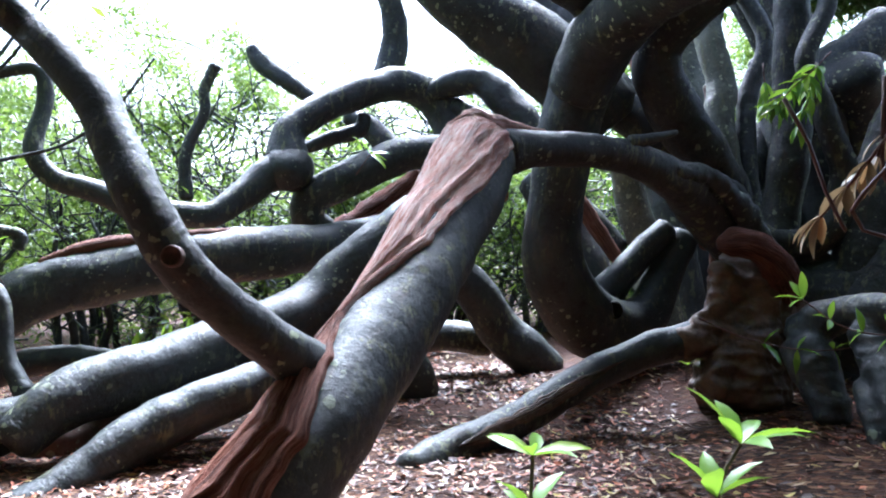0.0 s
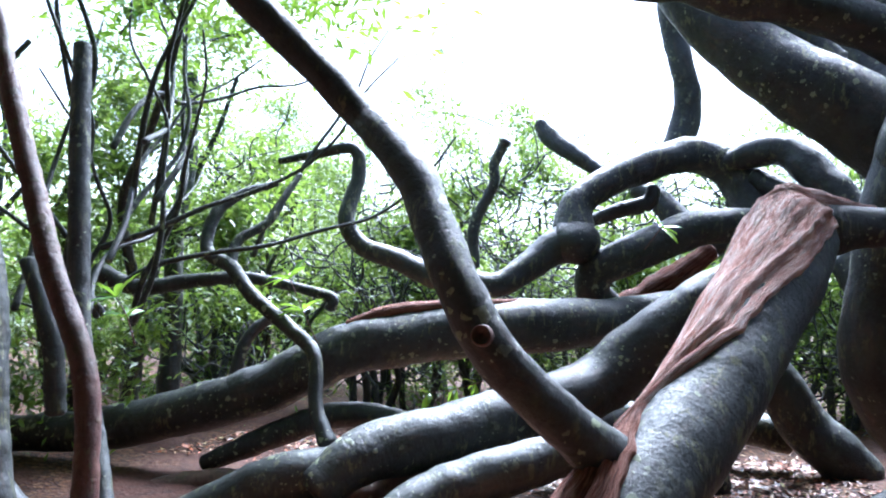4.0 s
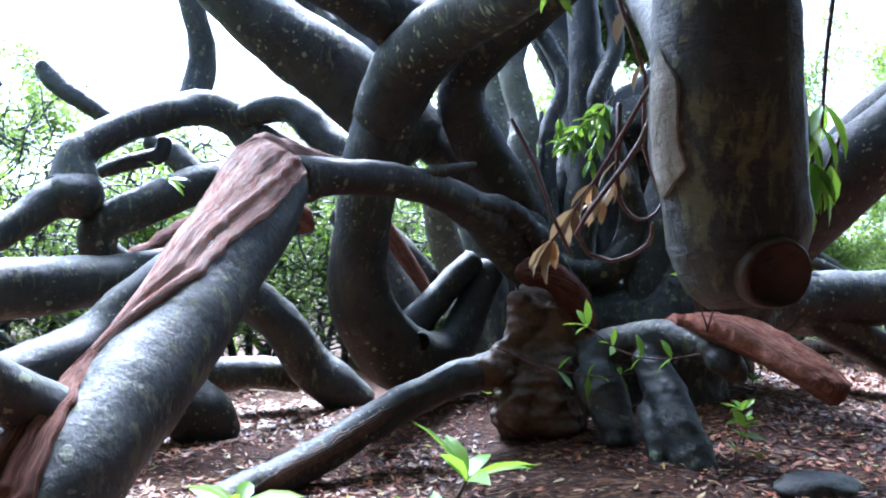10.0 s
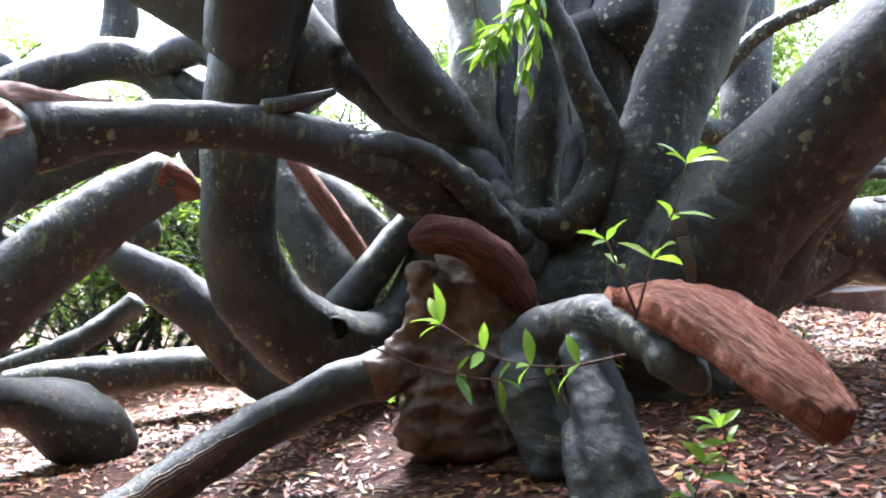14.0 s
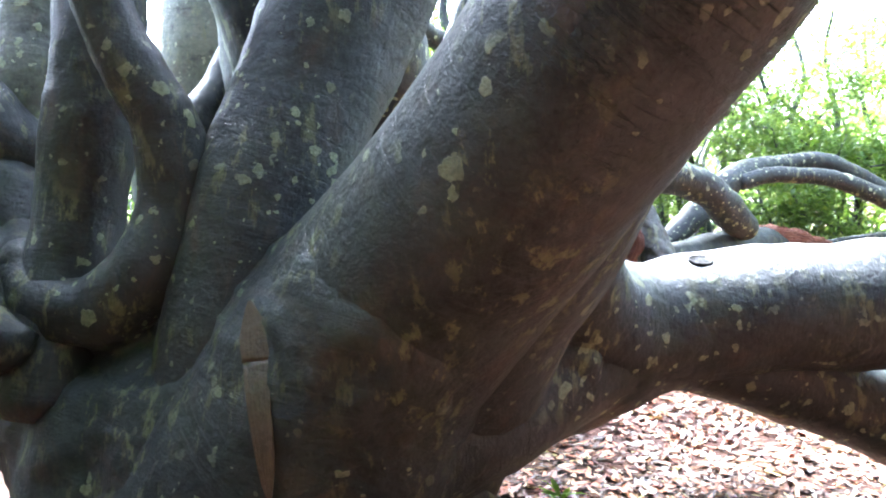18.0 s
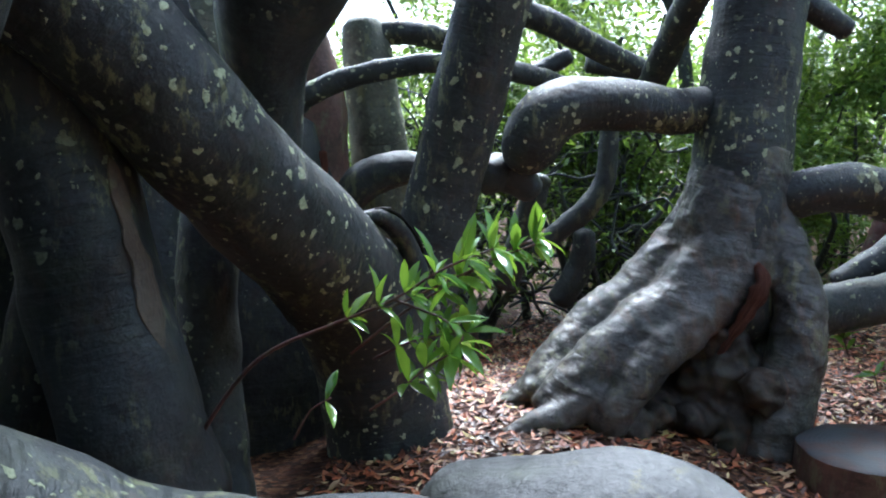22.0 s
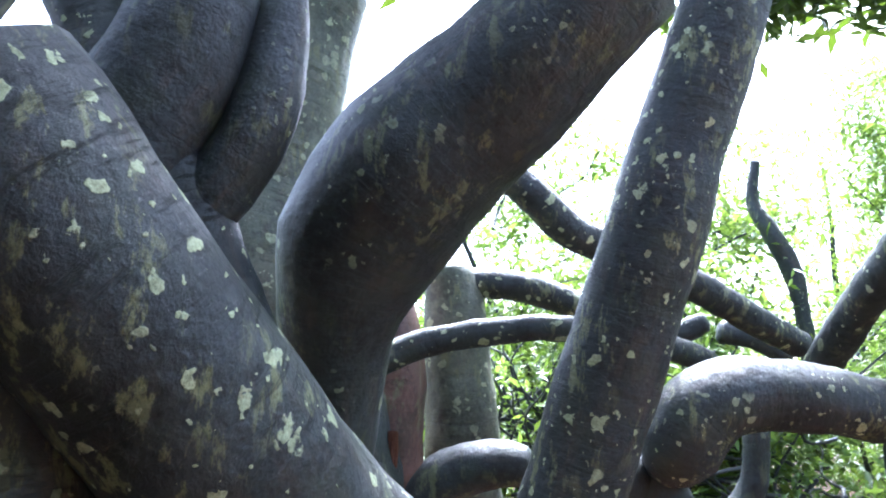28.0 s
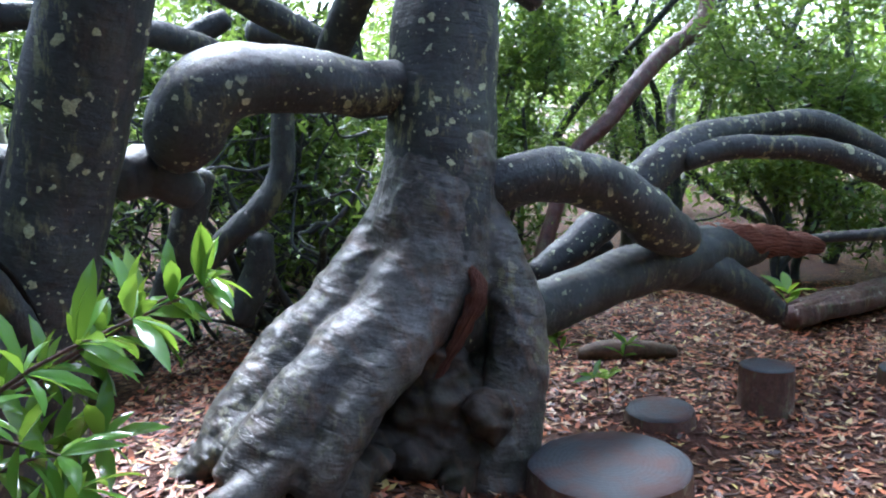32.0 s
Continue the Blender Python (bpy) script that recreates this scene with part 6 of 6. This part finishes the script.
def slab(parent, name, material, pts, across, thick, label="", rim=0.0):
    """A torn plank: pts are (x, y, z, half width); across is the way of its width."""
    path = spine(pts, 0.016)
    tang, _, _ = carried_frames(path)
    across = np.array(across, float)
    run = np.r_[0, np.cumsum(np.linalg.norm(np.diff(path[:, :3], axis=0), axis=1))]
    cols, verts, uvs, faces = 44, [], [], []
    for j, row in enumerate(path):
        a = across - tang[j] * (across @ tang[j])
        a /= np.linalg.norm(a)
        up = np.cross(tang[j], a)
        up = up if up[2] > 0 else -up
        for side in (1, -1):
            for k in range(cols):
                f = 2 * k / (cols - 1) - 1
                groove = rim * abs(f) ** 3 + 0.042 * noise.noise((f * 4.2, run[j] * 1.1, 2.0)) + 0.028 * noise.noise((f * 9.0, run[j] * 3.0, 8.0)) + 0.012 * noise.noise((f * 24.0, run[j] * 14.0, 3.0))
                edge = math.sqrt(max(0.0, 1 - f * f))
                wide = row[3] * (1 + 0.22 * noise.noise((run[j] * 6.0, 0.3, 1.5 if f > 0 else 7.5)) + 0.10 * noise.noise((run[j] * 21.0, 0.3, 2.5 if f > 0 else 5.5)))
                verts.append(row[:3] + a * wide * f + up * (side * thick * (0.25 + 0.75 * edge) + groove * (1 if side > 0 else 0.4)))
                uvs.append((k / cols * 0.6, run[j]))
    w = cols * 2
    ring = list(range(cols)) + [cols + k for k in range(cols - 1, -1, -1)]
    for j in range(len(path) - 1):
        for k in range(w):
            p, q = ring[k], ring[(k + 1) % w]
            faces.append((j * w + p, j * w + q, (j + 1) * w + q, (j + 1) * w + p))
    faces.append(tuple(ring[::-1]))
    faces.append(tuple((len(path) - 1) * w + k for k in ring))
    return mesh_object(name, verts, faces, material, parent, label, uvs)


slab(main, "torn_tongue", redwood, [(2.68, 4.62, 1.03, 0.08), (2.73, 4.42, 1.065, 0.145), (2.8, 4.18, 1.045, 0.165), (2.87, 3.92, 0.965, 0.155), (2.93, 3.66, 0.87, 0.125), (2.97, 3.48, 0.79, 0.06)], (0.95, 0.25, 0.05), 0.055, "torn brick red tongue of wood", 0.05)

# ---- cut ends and painted holes ----


def disc_cut(parent, name, centre, normal, radius, material, label, rim=0.012, deep=-0.015):
    q = Vector(normal).to_track_quat("Z", "Y").to_matrix().to_4x4()
    m = Matrix.Translation(centre) @ q
    verts, faces, n = [m @ Vector((0, 0, deep))], [], 28
    for ring, (r, z) in enumerate(((0.5, deep * 0.8), (0.92, 0.0), (1.0, rim), (1.16, 0.0), (1.24, -0.05))):
        for k in range(n):
            a = 2 * math.pi * k / n
            rr = radius * r * (1 + 0.06 * noise.noise((math.cos(a) * 1.5, math.sin(a) * 1.5, radius * 9)))
            verts.append(m @ Vector((rr * math.cos(a), rr * math.sin(a), z)))
        for k in range(n):
            b, c = 1 + ring * n + k, 1 + ring * n + (k + 1) % n
            faces.append((0, b, c) if ring == 0 else (b - n, b, c, c - n))
    return mesh_object(name, verts, faces, material, parent, label)


disc_cut(PARTS["hanging_stem"], "sawn_end", (0.89, 1.04, 1.28), (-0.15, -0.93, -0.25), 0.042, cut_brown, "old brown saw cut with a raised rim")
# both knot holes are flat near-black discs, their inner shade put into colour
disc_cut(PARTS["lit_limb"], "knot_hole_disc", (4.71, 5.93, 1.489), (0.0, -0.35, 1.0), 0.038, hole_dark, "near-black disc painted as the shade in a knot hole", 0.003, 0.002)
disc_cut(PARTS["hooped_trunk"], "knot_hole_disc", (1.355, 6.071, 0.830), (-0.1, -1.0, 0.05), 0.06, hole_dark, "near-black disc painted as the shade in a knot hole", 0.012, 0.004)
disc_cut(PARTS["forked_limb"], "branch_scar", (-0.86, 2.47, 1.19), (0.1, -1.0, 0.1), 0.03, peelbark, "oval branch scar")
disc_cut(PARTS["dropping_root"], "branch_scar", (6.27, 9.63, 1.27), (0.1, -1.0, 0.4), 0.05, peelbark, "round branch scar")

# ---- stumps, plank, stone ----


def seat_stump(place, radius, height, label, tilt=(0, 0), seed=1):
    x, y = place
    z = ground_height(x, y) - 0.03
    top = thing("log_stump", (x, y, z), label, "stump", "log stumps")
    n, rings, verts, faces, uvs = 40, 9, [], [], []
    for j in range(rings):
        f = j / (rings - 1)
        for k in range(n):
            a = 2 * math.pi * k / n
            r = radius * (1 + 0.05 * noise.noise((math.cos(a) * 2, math.sin(a) * 2, seed)) + 0.012 * noise.noise((math.cos(a) * 9, math.sin(a) * 9, f * 2 + seed))) * (1.04 - 0.04 * f)
            verts.append((x + r * math.cos(a), y + r * math.sin(a), z + (height - 0.008) * f + f * r * (tilt[0] * math.cos(a) + tilt[1] * math.sin(a))))
            uvs.append((k / n if k < n / 2 else 1 - k / n, f * height))
    for j in range(rings - 1):
        for k in range(n):
            k2 = (k + 1) % n
            faces.append((j * n + k, j * n + k2, (j + 1) * n + k2, (j + 1) * n + k))
    mesh_object("side", verts, faces, peelbark, top, "rough brown bark side", uvs)
    tv, tf = [(0, 0, height)], []
    for i, s in enumerate((0.35, 0.7, 0.96, 1.0)):
        for k in range(n):
            vx, vy, vz = verts[(rings - 1) * n + k]
            tv.append(((vx - x) * s, (vy - y) * s, (height + (vz - z - height + 0.008) * s) if s < 0.99 else vz - z - 0.006))
        for k in range(n):
            b, c = 1 + i * n + k, 1 + i * n + (k + 1) % n
            tf.append((0, b, c) if i == 0 else (b - n, b, c, c - n))
    cut = mesh_object("sawn_top", tv, tf, cut_face, None, "wet grey sawn top with growth rings")
    cut.parent = top
    return top


seat_stump((6.22, 8.78), 0.36, 0.24, "broad low log stump with a wet grey sawn top", (0.02, -0.03), 1)
seat_stump((6.86, 9.82), 0.20, 0.12, "low log stump with a wet grey sawn top", (0.02, 0.0), 2)
seat_stump((7.58, 9.95), 0.16, 0.30, "small upright log stump on the leaf litter", (-0.03, -0.05), 3)
seat_stump((7.75, 8.49), 0.27, 0.26, "log stump with a wet sawn top", (0.0, -0.04), 4)
seat_stump((8.7, 10.12), 0.22, 0.14, "low round log stump among dead leaves", (0.0, -0.03), 5)

plank = thing("log_bench", (9.2, 11.7, ground_height(9.2, 11.7)), "long dark squared log lying on the litter", "log")
slab(plank, "beam", peelbark, [(8.55, 11.45, 0.48, 0.15), (9.2, 11.7, 0.5, 0.16), (9.9, 12.0, 0.51, 0.16), (10.6, 12.3, 0.52, 0.15)], (0.38, -0.92, 0.0), 0.10)
log = thing("rotten_log", (7.05, 10.95, 0.45), "short dark red rotten log half sunk in litter", "log")
limb(log, "wood", stumpwood, [(6.7, 11.0, 0.42, 0.05), (6.9, 10.97, 0.45, 0.075), (7.2, 10.95, 0.44, 0.07), (7.4, 10.92, 0.42, 0.04)])


def boulder(name, centre, size, label, seed):
    bm = bmesh.new()
    bmesh.ops.create_icosphere(bm, subdivisions=4, radius=1.0)
    for v in bm.verts:
        k = 1 + 0.16 * noise.noise(v.co * 1.3 + Vector((seed, 0, 0))) + 0.04 * noise.noise(v.co * 4.0)
        v.co = Vector((v.co.x * size[0] * k, v.co.y * size[1] * k, v.co.z * size[2] * k))
    me = bpy.data.meshes.new(name)
    bm.to_mesh(me)
    bm.free()
    me.polygons.foreach_set("use_smooth", [True] * len(me.polygons))
    me.materials.append(rock_mat)
    ob = new(name, me)
    ob.location = centre
    return tagged(ob, label, "rock")


boulder("boulder", (5.16, 6.47, 1.20), (0.50, 0.30, 0.27), "smooth grey boulder behind the low limb", 3)
boulder("flat_stone", (2.92, 3.55, 0.33), (0.24, 0.16, 0.07), "flat dark stone sunk in the soil", 5)
boulder("flat_stone", (3.32, 3.12, 0.30), (0.46, 0.30, 0.09), "broad flat wet grey stone sunk in the soil", 8)

# ---- leaf litter ----


def litter(name, box, count, size, label, seed, bare=(-0.55, 0.25)):
    rng = np.random.default_rng(seed)
    x = rng.uniform(box[0], box[1], count)
    y = rng.uniform(box[2], box[3], count)
    verts, faces = [], []
    for k in range(count):
        z = ground_height(x[k], y[k])
        clump = noise.noise((x[k] * 0.8, y[k] * 0.8, 5.0))
        if clump < rng.uniform(*bare):
            continue
        a, ln = rng.uniform(0, 6.28), size * rng.uniform(0.45, 1.2)
        wd = ln * rng.uniform(0.2, 0.36)
        c, s = math.cos(a), math.sin(a)
        t1, t2, curl = rng.normal(0, 0.2), rng.normal(0, 0.25), rng.uniform(-0.1, 0.2)
        o = len(verts)
        for u, v, lift in ((-0.5, 0, curl), (-0.12, 0.5, 0.04), (0.2, 0.42, 0.02), (0.5, 0, curl), (0.2, -0.42, 0.02), (-0.12, -0.5, 0.04), (0.04, 0.0, -0.03)):
            px, py = u * ln, v * wd
            verts.append((x[k] + c * px - s * py, y[k] + s * px + c * py, z + 0.012 + lift * ln + t1 * px + t2 * py))
        faces += [(o + 6, o + i, o + (i + 1) % 6) for i in range(6)]
    return tagged(mesh_object(name, verts, faces, dead_leaf, None), label, "leaf litter", kind="stuff")


litter("leaf_litter", (-3.5, 5.0, 1.6, 6.5), 27000, 0.07, "scattered red, brown and yellow dead leaves", 61, (-0.7, 0.1))
litter("leaf_litter", (-5.0, 1.0, 6.0, 10.0), 12000, 0.085, "pale and brown dead leaves on dark soil", 62)
litter("leaf_litter", (3.6, 11.0, 5.8, 13.0), 44000, 0.08, "thick brown leaf litter with pale wet leaves", 63, (-0.9, -0.1))


def twig_litter(box, count, label, seed):
    rng = np.random.default_rng(seed)
    sticks = []
    for _ in range(count):
        x, y, a = rng.uniform(box[0], box[1]), rng.uniform(box[2], box[3]), rng.uniform(0, 6.28)
        ln, pts = rng.uniform(0.08, 0.4), []
        for k in range(4):
            px, py = x + ln * k / 3 * math.cos(a), y + ln * k / 3 * math.sin(a)
            pts.append((px, py, ground_height(px, py) + 0.012, 0.0055 - 0.001 * k))
            a += rng.normal(0, 0.35)
        sticks.append(pts)
    return tagged(joined_tubes("twig_litter", sticks, peelbark, None, 5), label, "twigs", kind="stuff")


twig_litter((-2.5, 4.6, 2.2, 6.2), 150, "thin broken brown twigs lying on the soil", 71)
twig_litter((3.8, 9.5, 6.4, 11.5), 160, "thin broken brown twigs among the leaf litter", 72)
